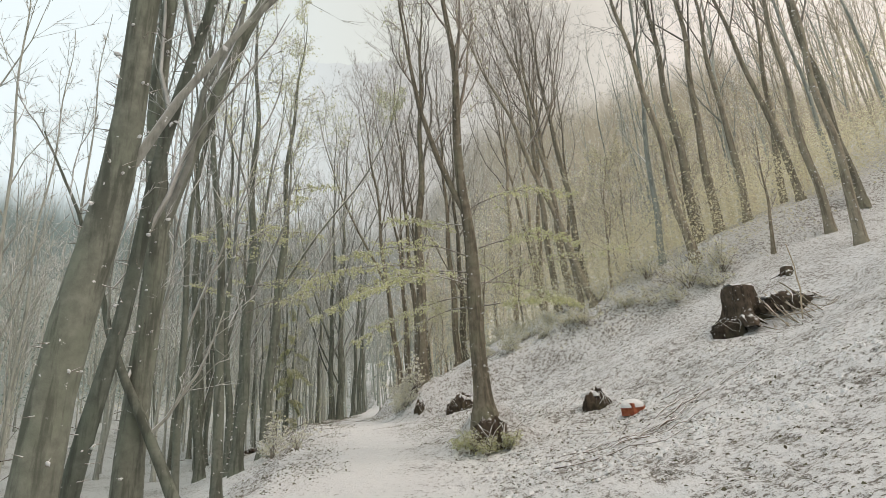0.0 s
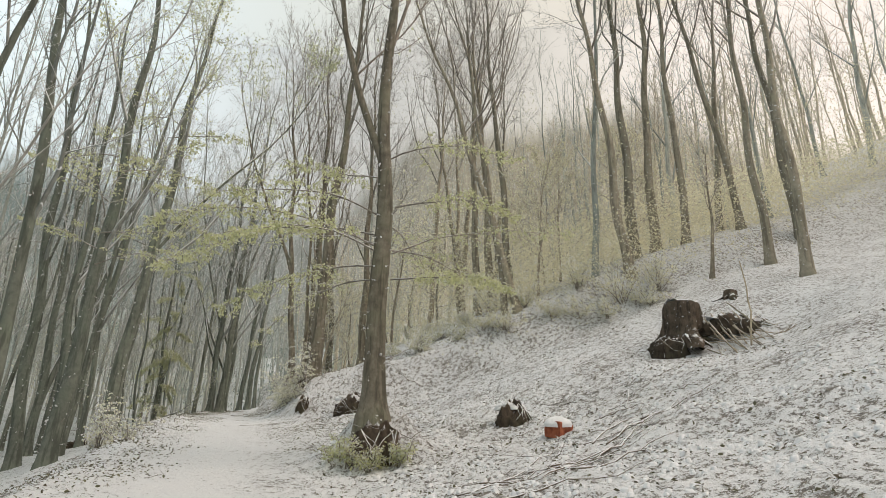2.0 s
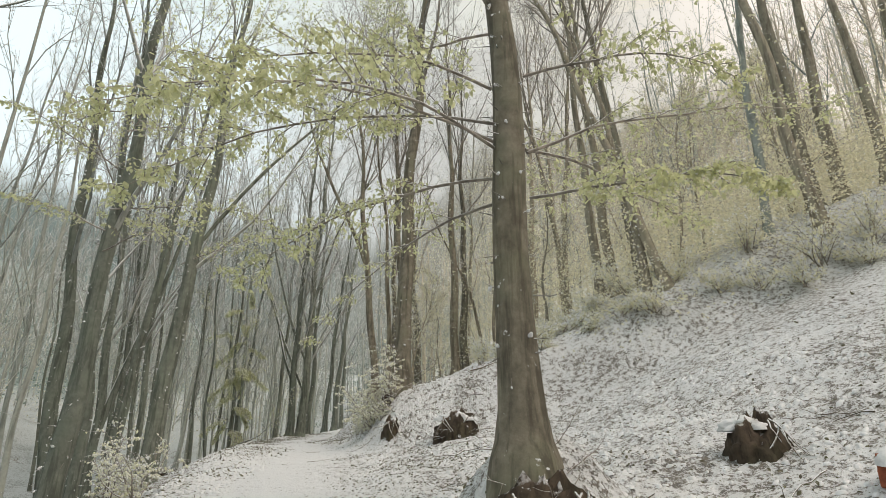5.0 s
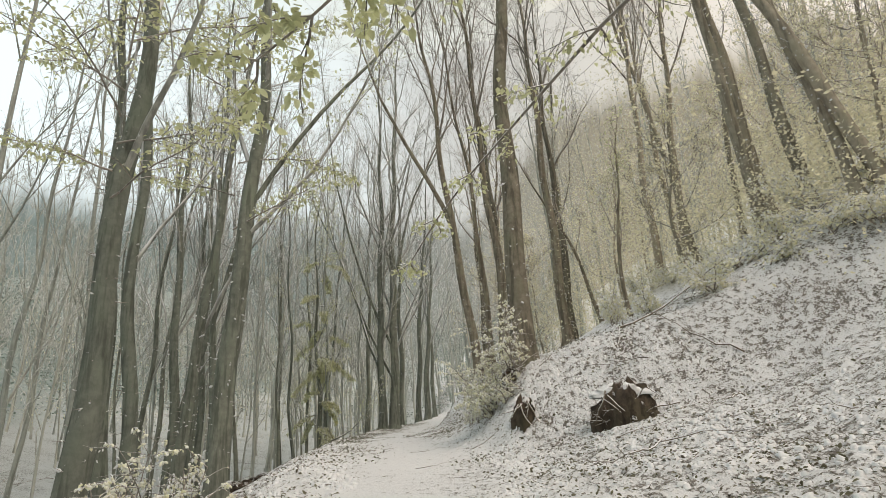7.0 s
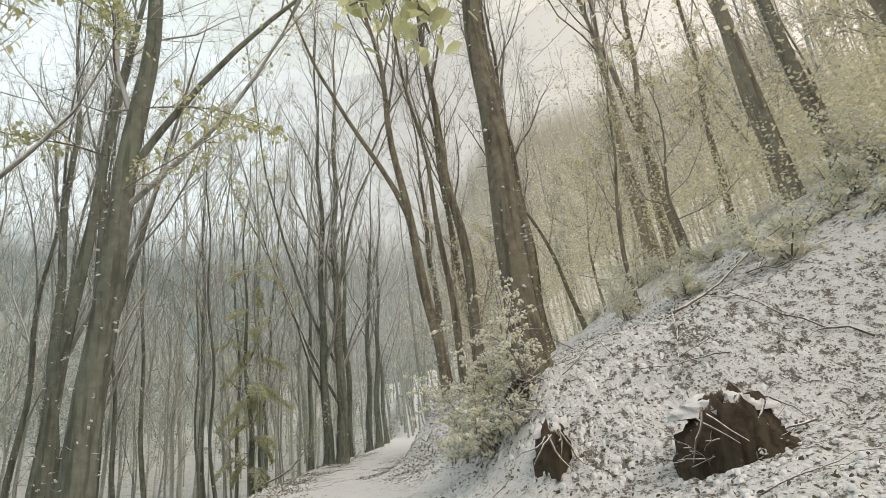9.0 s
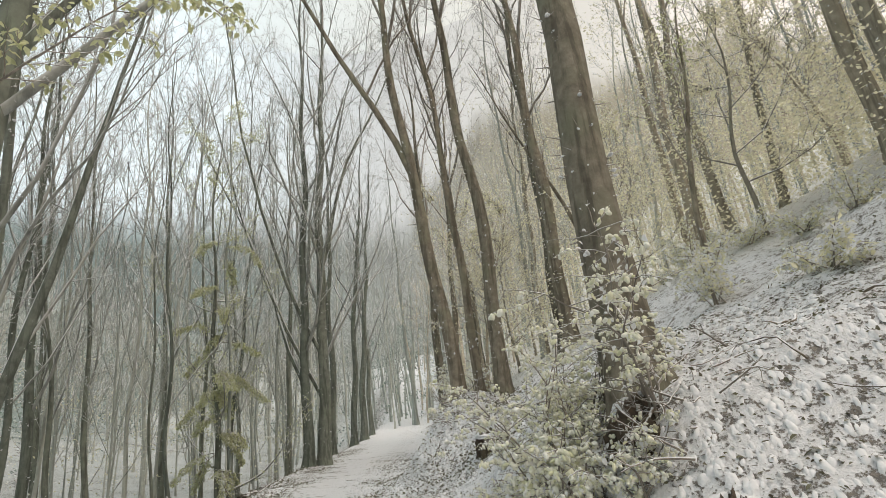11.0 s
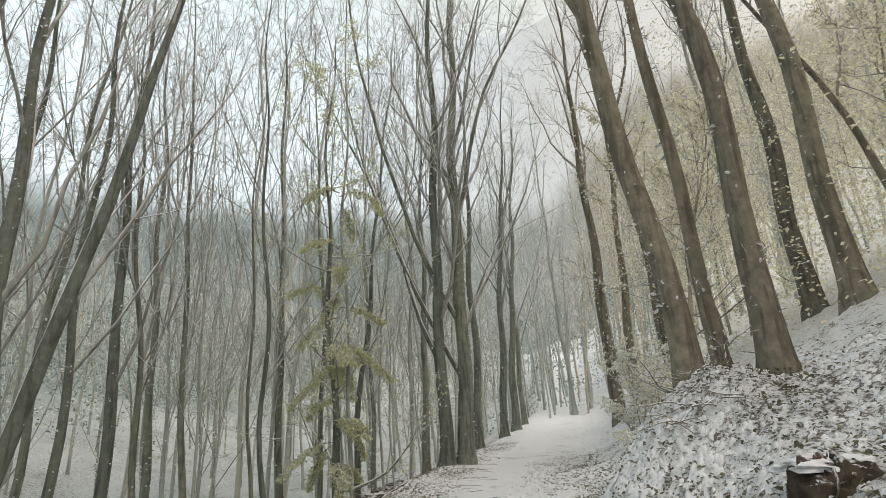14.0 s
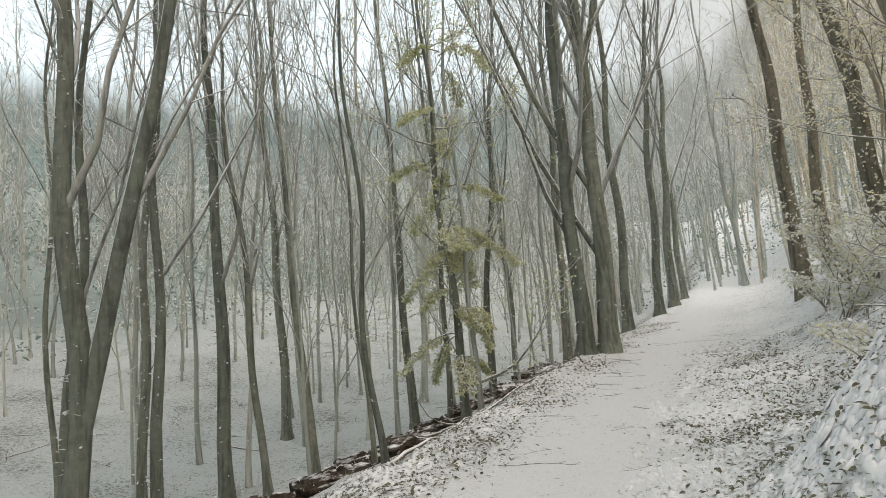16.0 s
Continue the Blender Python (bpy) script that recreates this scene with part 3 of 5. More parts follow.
def beech(x, y, dia, lean=(0, 0), height=21.0, seed=0, start=.36, limbs=13, branches=7, twigs=6, spread=6.4, upright=2.2, wobble=.075,
          forks=(), leaves=0, leaf_from=0.0, leaf_size=.075, material=None, label="", name="beech_tree", sides=12, foot=.42):
    """One beech with its trunk, its bare crown and, if leaves is not 0, its young foliage."""
    if material is M_VALLEY:
        start, limbs, twigs = start * .5, max(limbs - 3, 8), twigs - 1
    rng = np.random.default_rng(seed)
    z = ground_z(x, y) - .06
    tree = base(name, x, y, z, label or "tall grey-brown beech tree with bare snow-dusted crown", "tree", "beech trees")
    line = trunk_line(rng, height, lean, wobble)
    k = line[:, 2] / height
    radii = dia / 2 * (1 - k) ** 1.05 + .012
    fine_h = np.concatenate([[0, .12, .3, .6, 1.0], np.linspace(1.6, height, 26)])
    pts = np.stack([np.interp(fine_h, line[:, 2], line[:, i]) for i in range(3)], 1)
    rr = np.interp(fine_h, line[:, 2], radii)
    flare = 1 + foot * np.exp(-fine_h / .22) + foot * .36 * np.exp(-fine_h / .9)
    ang = np.arange(sides) * 2 * math.pi / sides
    ph = rng.uniform(0, 6.28, 3)
    root = .5 * np.cos(4 * ang + ph[0]) + .5 * np.cos(3 * ang + ph[1])
    lobes = 1 + np.exp(-fine_h / .25)[:, None] * .30 * root[None, :] + .035 * np.cos(2 * ang[None, :] + 3 * fine_h[:, None] * .4 + ph[2]) + rng.normal(0, .012, (len(fine_h), sides))
    trunk = Shape()
    pts[0, 2] -= .35
    trunk.tube(pts, rr * flare, sides, lobes=lobes)
    stems = []
    for fk, turn, tilt, ratio in forks:
        i = fk * 28
        j = min(int(i), 27)
        p = line[j] + (line[j + 1] - line[j]) * (i - j)
        r0 = np.interp(i, np.arange(29), radii) * ratio
        d = np.array([math.cos(turn) * tilt, math.sin(turn) * tilt, 1.0])
        fl = wander(rng, p, d, height * (1 - fk) * .92, 12, .05, .07)
        fr = np.linspace(r0, .012, 13)
        stems.append((fl, fr))
        trunk.tube(np.concatenate([[p - unit(d) * r0 * .5], fl]), np.concatenate([[r0 * 1.1], fr]), 8)
    part("trunk", trunk, material or M_BARK, tree)
    if material is M_VALLEY:
        for fl, fr in stems:
            way = np.gradient(fl, axis=0)
            way /= np.linalg.norm(way, axis=1, keepdims=True)
            top = np.array((0, 0, 1.0)) - way * way[:, 2:]
            top /= np.linalg.norm(top, axis=1, keepdims=True) + 1e-6
            lying = Shape()
            lying.tube((fl + top * fr[:, None] * .55)[:7], fr[:7] * .62 * rng.uniform(.75, 1.15, 7), 6, cap=True)
            part("limb_snow", lying, M_SNOW, tree, "snow lying along the leaning limb")
    if sides > 8 and dia > .2:
        trunk_snow(rng, tree, fine_h, pts, rr * flare, height)
    made, ends, spk = crown_lines(rng, line, radii, start, limbs, branches, twigs, spread, height, upright, 3 if sides > 8 else 2, .0075 if sides > 8 else .011)
    for fl, fr in stems:
        m2, e2, s2 = crown_lines(rng, fl, fr, .2, max(limbs // 2, 4), branches, twigs, spread * .8, height, upright)
        made += m2
        ends += e2
        spk += s2
    crown = Shape()
    for pts2, r2, n2 in made:
        crown.tube(pts2, r2, n2)
    crown.spikes(*(np.concatenate(c) for c in zip(*spk)))
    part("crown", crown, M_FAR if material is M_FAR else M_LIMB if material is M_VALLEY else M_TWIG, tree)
    if leaves:
        fol = Shape()
        low = [e for e in ends if e[0][2] > leaf_from and len(e) <= 5]
        leaves_along(rng, fol, low, leaves, leaf_size)
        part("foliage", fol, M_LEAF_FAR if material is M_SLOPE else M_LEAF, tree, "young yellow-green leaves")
    return tree



# trees beside the path, from the start of the walk to its end
VALLEY = "grey-green beech trunk on the valley edge of the snowy path"
BANK = "grey-brown beech on the snowy bank above the path"
SLOPE = "beech on the steep snowy slope under bare crowns"
POLE = "slender pole-stage beech rising from the snowy valley floor"

t1 = beech(1.0, 15.8, .43, (-.023, -.01), 19, 1, .42, 12, 7, 5, 4.2, forks=((.30, 2.75, .42, .62),), leaves=1, leaf_from=5, foot=.75, label="beech with forked stem and young leaves on a root mound")
beech(-.84, 27.95, .54, (0, .11), 26, 2, .44, label=BANK)
beech(-2.4, 36.3, .34, (-.10, .03), 22, 3, .42, forks=((.27, 2.9, .42, .75),), foot=.3, label="forked dark beech with snow-caked limbs on the bank")
beech(-1.33, 36.35, .36, (.0, .05), 25, 4, .44, foot=.3, label=BANK)
beech(-1.8, 37.1, .22, (-.05, .02), 21, 5, .44, label=BANK)
beech(2.1, 44.8, .50, (.0, 0), 25, 6, .40, label=SLOPE)
beech(3.1, 41.0, .18, (-.20, .0), 10, 7, .35, 9, 5, 4, 1.6, label="thin leaning dead sapling with bare twigs on the slope")
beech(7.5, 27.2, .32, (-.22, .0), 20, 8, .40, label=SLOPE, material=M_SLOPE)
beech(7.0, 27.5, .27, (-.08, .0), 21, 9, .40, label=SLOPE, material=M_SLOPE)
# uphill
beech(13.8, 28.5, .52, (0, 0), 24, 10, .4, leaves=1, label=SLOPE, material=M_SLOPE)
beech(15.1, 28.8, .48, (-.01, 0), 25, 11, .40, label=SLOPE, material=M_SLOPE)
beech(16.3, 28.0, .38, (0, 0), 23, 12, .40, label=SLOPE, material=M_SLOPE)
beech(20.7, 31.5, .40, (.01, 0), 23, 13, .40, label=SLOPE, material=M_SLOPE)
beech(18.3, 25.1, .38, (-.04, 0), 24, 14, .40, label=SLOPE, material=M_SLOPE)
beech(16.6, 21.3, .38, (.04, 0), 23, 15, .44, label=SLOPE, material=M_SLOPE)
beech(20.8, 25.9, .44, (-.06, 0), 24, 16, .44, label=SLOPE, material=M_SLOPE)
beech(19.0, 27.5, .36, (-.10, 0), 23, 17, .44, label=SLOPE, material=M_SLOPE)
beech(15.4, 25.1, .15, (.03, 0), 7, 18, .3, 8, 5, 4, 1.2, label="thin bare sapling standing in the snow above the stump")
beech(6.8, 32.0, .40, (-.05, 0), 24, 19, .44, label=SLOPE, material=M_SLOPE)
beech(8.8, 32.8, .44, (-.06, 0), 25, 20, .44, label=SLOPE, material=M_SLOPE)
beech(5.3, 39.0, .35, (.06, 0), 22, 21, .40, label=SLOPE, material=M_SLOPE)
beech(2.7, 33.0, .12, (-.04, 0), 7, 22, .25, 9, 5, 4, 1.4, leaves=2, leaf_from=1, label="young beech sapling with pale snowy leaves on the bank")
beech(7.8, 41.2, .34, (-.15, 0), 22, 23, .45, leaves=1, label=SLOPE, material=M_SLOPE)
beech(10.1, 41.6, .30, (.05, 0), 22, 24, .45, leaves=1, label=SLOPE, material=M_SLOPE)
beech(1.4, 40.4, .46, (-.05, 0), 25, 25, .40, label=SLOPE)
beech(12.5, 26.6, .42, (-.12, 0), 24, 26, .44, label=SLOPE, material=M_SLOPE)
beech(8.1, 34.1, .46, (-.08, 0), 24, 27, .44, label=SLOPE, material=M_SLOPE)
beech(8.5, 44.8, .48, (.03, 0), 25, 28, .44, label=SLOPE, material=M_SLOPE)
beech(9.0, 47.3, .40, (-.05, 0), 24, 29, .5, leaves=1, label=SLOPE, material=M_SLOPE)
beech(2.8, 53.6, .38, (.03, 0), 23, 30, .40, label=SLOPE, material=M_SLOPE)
beech(-2.8, 56.0, .56, (-.05, -.02), 25, 31, .40, label=BANK)
beech(-1.9, 57.2, .42, (.03, .02), 24, 32, .40, label=BANK)
beech(-.7, 51.8, .54, (-.07, -.03), 25, 33, .44, label=BANK)
# valley side
beech(-4.65, 6.6, .50, (.12, 0), 24, 40, .40, leaves=1, leaf_from=5, leaf_size=.09, label="large grey beech leaning over the start of the path", material=M_VALLEY)
beech(-4.7, 8.9, .40, (.01, 0), 25, 41, .4, forks=((.2, .5, .2, .8),), leaves=1, leaf_from=5, leaf_size=.09, label=VALLEY, material=M_VALLEY)
beech(-5.35, 8.3, .25, (.15, 0), 20, 42, .40, label=VALLEY, material=M_VALLEY)
edge_beech = beech(-7.65, 22.6, .44, (.03, .03), 26, 43, .36, 8, leaves=8, leaf_from=3, leaf_size=.10, label=VALLEY, material=M_VALLEY)
knotted_beech = beech(-8.2, 28.1, .54, (.02, 0), 25, 44, .36, 8, forks=((.30, .3, .5, .38),), leaves=8, leaf_from=3, leaf_size=.10, label="beech with knots, snow flecks and a long bare limb", material=M_VALLEY)
beech(-5.7, 15.3, .25, (-.04, 0), 21, 45, .40, label=VALLEY, material=M_VALLEY)
beech(-9.2, 26.2, .32, (-.03, 0), 22, 46, .40, 7, 6, 5, label=VALLEY, material=M_VALLEY)
beech(-11.2, 28.5, .45, (-.05, 0), 25, 47, .45, 7, 6, 5, leaves=1, leaf_from=6, label=VALLEY, material=M_VALLEY)
beech(-10.4, 30.0, .33, (.06, 0), 23, 48, .40, 7, 6, 5, label=VALLEY, material=M_VALLEY)
beech(-6.0, 13.7, 0.156, (-.04, 0), 19, 49, .40, label=POLE, material=M_VALLEY)
beech(-6.1, 12.2, 0.164, (-.02, 0), 20, 50, .40, label=POLE, material=M_VALLEY)
beech(-3.7, 8.8, .15, (-.55, 0), 6.5, 53, .3, 9, 5, 4, 2.2, 1.2, label="thin crooked sapling leaning across the path's edge", material=M_VALLEY)
beech(-14.6, 36.9, .42, (-.04, -.03), 24, 54, .45, forks=((.105, .45, .2, .85),), label="forked beech with snow lying along its leaning limb", material=M_VALLEY)
beech(-17.2, 39.8, 0.211, (.02, .01), 22, 55, .40, label=POLE, material=M_VALLEY)
beech(-15.7, 41.0, 0.328, (-.05, -.03), 24, 56, .4, label=POLE, material=M_VALLEY)
beech(-15.2, 41.8, 0.179, (-.10, -.06), 20, 57, .40, label=POLE, material=M_VALLEY)
beech(-18.9, 46.2, 0.312, (.01, .01), 24, 58, .40, label=POLE, material=M_VALLEY)
beech(-14.8, 43.1, 0.195, (-.09, -.05), 21, 59, .40, label=POLE, material=M_VALLEY)
beech(-11.3, 41.4, 0.117, (-.08, -.04), 18, 60, .40, label=POLE, material=M_VALLEY)
beech(-14.5, 47.5, 0.273, (-.02, -.01), 23, 61, .4, label=POLE, material=M_VALLEY)
leafy = beech(-11.5, 45.5, .23, (.02, .01), 17, 62, .10, 22, 6, 5, 3.2, .25, leaves=8, leaf_from=1, leaf_size=.085, label="young beech hung with yellow-green leaves below the path", material=M_VALLEY)
beech(-12.5, 49.4, 0.234, (.01, 0), 22, 63, .4, label=POLE, material=M_VALLEY)
beech(-14.3, 55.8, 0.234, (0, 0), 22, 64, .4, label=POLE, material=M_VALLEY)
beech(-7.95, 47.6, .52, (.02, .01), 28, 65, .26, 22, 7, 6, 7.5, 1.7, forks=((.09, 2.9, .5, .34), (.16, 3.4, .5, .36), (.3, .4, .28, .5)), label="stout twin-stemmed beech at the path's outer edge", material=M_VALLEY)
beech(-8.5, 47.2, .42, (.0, 0), 27, 66, .26, 20, 7, 6, 7.0, 1.7, forks=((.12, 2.8, .5, .42),), label="many-stemmed beech bowing out over the valley", material=M_VALLEY)
beech(-8.9, 54.5, .38, (.01, .01), 23, 67, .40, label=VALLEY, material=M_VALLEY)
beech(-10.5, 51.7, .30, (-.03, -.02), 21, 68, .40, label=VALLEY, material=M_VALLEY)
beech(-8.7, 60.5, .42, (.01, 0), 23, 69, .40, label=VALLEY, material=M_VALLEY)
beech(-8.9, 66.5, .50, (.02, .01), 24, 70, .40, label=VALLEY, material=M_VALLEY)
beech(-9.0, 72.0, .40, (-.02, 0), 23, 71, .40, label=VALLEY, material=M_VALLEY)
beech(-10.7, 32.6, 0.234, (-.02, 0), 23, 72, .4, label=POLE, material=M_VALLEY)
beech(-14.9, 38.6, 0.218, (.05, 0), 22, 73, .4, label=POLE, material=M_VALLEY)
beech(-17.8, 38.3, 0.117, (-.08, -.04), 17, 74, .4, label=POLE, material=M_VALLEY)
beech(-16.7, 37.8, 0.218, (.02, .01), 22, 75, .4, label=POLE, material=M_VALLEY)
beech(-12.5, 42.6, 0.0936, (-.09, -.05), 15, 76, .4, label=POLE, material=M_VALLEY)
beech(-12.7, 46.7, 0.156, (0, 0), 19, 77, .4, label=POLE, material=M_VALLEY)

# ---- the forest behind: bare trees of several kinds, set out by chance but clear of the path ----
def far_kinds():
    kinds = []
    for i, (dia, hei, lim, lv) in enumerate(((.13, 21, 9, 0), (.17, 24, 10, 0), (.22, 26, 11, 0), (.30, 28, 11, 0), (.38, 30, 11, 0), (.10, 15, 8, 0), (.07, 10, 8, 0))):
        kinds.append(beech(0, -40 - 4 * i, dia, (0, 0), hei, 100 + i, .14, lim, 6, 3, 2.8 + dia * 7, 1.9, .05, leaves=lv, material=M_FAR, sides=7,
                           label="slender bare beech tree with haze-paled bark in the forest behind", name="forest_tree"))
    return kinds


def plant_forest():
    rng = random.Random(5)
    kinds = far_kinds()
    spots = []
    tries = 0
    while len(spots) < 285 and tries < 9000:
        tries += 1
        left = rng.random() < .62
        x, y = (rng.uniform(-45, -7), rng.uniform(14, 90)) if left else (rng.uniform(-8, 40), rng.uniform(20, 92))
        u = float(across(x, y))
        if (-3.4 < u < 4 and y < 76) or (u < 6 and u > 0 and y < 58) or (y < 47 and 0 < u < 14) or (y < 26 and 0 < u and x < 22):
            continue
        if (y < 40 and -9.5 < u < 0) or (-20 < x < -9 and 34 < y < 44):
            continue
        gap = 1.3 if u < 0 else 1.9
        if any((x - a) ** 2 + (y - b) ** 2 < gap ** 2 for a, b in spots):
            continue
        spots.append((x, y))
        k = rng.choice((0, 5, 5, 6, 6, 6) if x < -22 else (0, 0, 1, 1, 2, 5, 5, 6, 6, 3) if left else (0, 0, 1, 1, 2, 2, 3, 4, 5))
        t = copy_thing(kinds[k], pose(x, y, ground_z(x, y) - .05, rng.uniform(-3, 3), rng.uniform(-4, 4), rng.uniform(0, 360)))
        t.scale = (1, 1, rng.uniform(.88, 1.15))
    made = 0
    while made < 16:
        x, y = rng.uniform(-22, -9.8), rng.uniform(39, 58)
        if float(across(x, y)) > -3.6 or any((x - a) ** 2 + (y - b) ** 2 < .8 for a, b in spots):
            continue
        spots.append((x, y))
        made += 1
        copy_thing(kinds[rng.choice((0, 5, 5, 6, 6))], pose(x, y, ground_z(x, y) - .05, rng.uniform(-5, 5), rng.uniform(-6, 6), rng.uniform(0, 360)))


plant_forest()


def cheap_tree(rng, height, dia):
    s, sp = Shape(), []
    line = trunk_line(rng, height, (0, 0), .05)[::4]
    k = line[:, 2] / height
    s.tube(line, dia / 2 * (1 - k) ** .8 + .02, 4)
    for a in range(11):
        i = rng.uniform(.35, .95) * (len(line) - 1)
        j = int(i)
        p = line[j] + (line[min(j + 1, len(line) - 1)] - line[j]) * (i - j)
        turn = a * 2.4
        lim = wander(rng, p, (math.cos(turn), math.sin(turn), 1.5), height * rng.uniform(.12, .24), 3, .15, .08)
        s.tube(lim, (.035, .028, .02, .012), 3)
        j = rng.integers(0, 4, 6)
        d = rng.normal(0, .6, (6, 3)) + (math.cos(turn) * .5, math.sin(turn) * .5, .9)
        d /= np.linalg.norm(d, axis=1, keepdims=True)
        sp.append((lim[j], d, height * rng.uniform(.06, .12, 6), np.full(6, .018)))
    quads = len(s.f)
    s.spikes(*(np.concatenate(c) for c in zip(*sp)))
    return np.concatenate(s.v), np.array(s.f[:quads]), np.array(s.f[quads:])


def far_woods(name, spots, seed, material, label, tall=1.0):
    """The woods further off on a hillside, as one sheet of small trees."""
    rng = np.random.default_rng(seed)
    kinds = [cheap_tree(rng, h, d) for h, d in ((15, .16), (19, .22), (22, .3), (17, .2), (24, .36))]
    vs, fs, gs, count = [], [], [], 0
    for many, x0, x1, y0, y1, inner in spots:
        made = 0
        while made < many:
            x, y = rng.uniform(x0, x1), rng.uniform(y0, y1)
            if inner and inner[0] < x < inner[1] and y < inner[2] or abs(float(across(x, y))) < 3.2 and y < 74:
                continue
            v, f, g = kinds[rng.integers(0, len(kinds))]
            a, s = rng.uniform(0, 6.28), tall * rng.uniform(.8, 1.2)
            c, d = math.cos(a), math.sin(a)
            m = np.array([[c, -d, rng.uniform(-.05, .05)], [d, c, rng.uniform(-.05, .05)], [0, 0, s]])
            vs.append(v @ m.T + (x, y, ground_z(x, y) - .1))
            fs.append(f + count)
            gs.append(g + count)
            count += len(v)
            made += 1
    me = bpy.data.meshes.new(name)
    me.from_pydata(np.concatenate(vs).tolist(), [], np.concatenate(fs).tolist() + np.concatenate(gs).tolist())
    me.polygons.foreach_set("use_smooth", np.ones(len(me.polygons), bool))
    me.materials.append(material)
    me.update()
    tagged(new(name, me), label, "woods", kind="stuff")


far_woods("far_woods", ((110, -26, 10, 76, 125, None), (210, -95, -12, 16, 150, (-44, 0, 88))), 8, M_HAZE_COOL, "bare beech woods on the far valley side, mist in their colour", .72)
far_woods("hillside_woods", ((240, -8, 90, 60, 170, (-8, 38, 74)), (70, 22, 62, 36, 76, None)), 9, M_HAZE, "bare beech woods on the uphill side, haze in their colour")


def far_foliage(name, count, seed, x0, x1, y0, y1, low, high, size, label, material=None, clear=7):
    """Pale young leaves of the understorey among the far trunks, in loose layers; the colour holds haze."""
    rng = np.random.default_rng(seed)
    n = count // 45
    cx, cy = rng.uniform(x0, x1, n), rng.uniform(y0, y1, n)
    u = across(cx, cy)
    ok = (u > clear) | (u < -6) | (cy > 86)
    cx, cy = cx[ok], cy[ok]
    n = len(cx)
    cz = land(cx, cy) + rng.uniform(low, high, n)
    k = np.repeat(np.arange(n), 45)
    m = len(k)
    c = np.stack([cx[k], cy[k], cz[k]], 1) + rng.normal(0, 1, (m, 3)) * (1.1, 1.1, .28)
    d = rng.normal(0, 1, (m, 3)) * (1, 1, .35) + (0, 0, -.4)
    d /= np.linalg.norm(d, axis=1, keepdims=True)
    side = np.cross(d, rng.normal(0, .4, (m, 3)) + (0, 0, 1))
    side /= np.linalg.norm(side, axis=1, keepdims=True)
    s = (size * rng.uniform(.6, 1.3, m))[:, None]
    v = np.stack([c, c + s * (.5 * d + .3 * side), c + s * d, c + s * (.5 * d - .3 * side)], 1).reshape(-1, 3)
    f = np.arange(4 * m).reshape(-1, 4)
    me = bpy.data.meshes.new(name)
    me.from_pydata(v.tolist(), [], f.tolist())
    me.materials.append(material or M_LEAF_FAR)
    me.update()
    tagged(new(name, me), label, "foliage", kind="stuff")


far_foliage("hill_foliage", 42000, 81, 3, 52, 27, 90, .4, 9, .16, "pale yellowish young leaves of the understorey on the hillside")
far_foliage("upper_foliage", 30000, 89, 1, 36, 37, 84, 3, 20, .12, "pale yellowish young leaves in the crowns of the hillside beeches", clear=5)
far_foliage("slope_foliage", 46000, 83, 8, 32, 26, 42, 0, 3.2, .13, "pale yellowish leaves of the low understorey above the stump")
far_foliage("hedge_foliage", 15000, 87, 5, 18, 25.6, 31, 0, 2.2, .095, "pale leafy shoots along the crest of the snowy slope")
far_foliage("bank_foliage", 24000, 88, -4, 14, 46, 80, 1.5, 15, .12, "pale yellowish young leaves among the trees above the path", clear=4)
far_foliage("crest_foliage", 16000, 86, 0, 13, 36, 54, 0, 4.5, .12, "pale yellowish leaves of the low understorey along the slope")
far_foliage("valley_foliage", 20000, 82, -30, -9, 44, 90, 1.5, 9, .12, "pale green young leaves among the valley trunks")
# Added leaf masses that stand in for haze over the far slopes.
far_foliage("far_valley_foliage", 46000, 84, -75, -30, 20, 120, .2, 10, .26, "grey-green leaf mass standing in for haze across the valley", M_LEAF_GREY)
far_foliage("far_path_foliage", 20000, 85, -32, 6, 84, 125, .2, 11, .26, "grey-green leaf mass standing in for haze beyond the path's end", M_LEAF_GREY)


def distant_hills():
    """A plain glowing ring behind all else, painted with misty wooded hills and sky."""
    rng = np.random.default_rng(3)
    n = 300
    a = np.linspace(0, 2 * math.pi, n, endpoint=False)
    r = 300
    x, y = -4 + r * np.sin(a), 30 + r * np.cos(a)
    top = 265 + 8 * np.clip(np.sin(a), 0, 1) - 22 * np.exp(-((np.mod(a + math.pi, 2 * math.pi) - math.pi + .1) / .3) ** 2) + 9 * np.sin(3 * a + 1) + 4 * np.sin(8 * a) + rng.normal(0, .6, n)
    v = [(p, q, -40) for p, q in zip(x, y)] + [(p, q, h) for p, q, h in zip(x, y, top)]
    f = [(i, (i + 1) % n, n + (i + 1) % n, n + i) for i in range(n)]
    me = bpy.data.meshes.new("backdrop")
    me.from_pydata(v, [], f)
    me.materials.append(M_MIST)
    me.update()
    tagged(new("backdrop", me), "glowing backdrop painted with misty wooded hills and pale sky", "backdrop", kind="structure")


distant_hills()

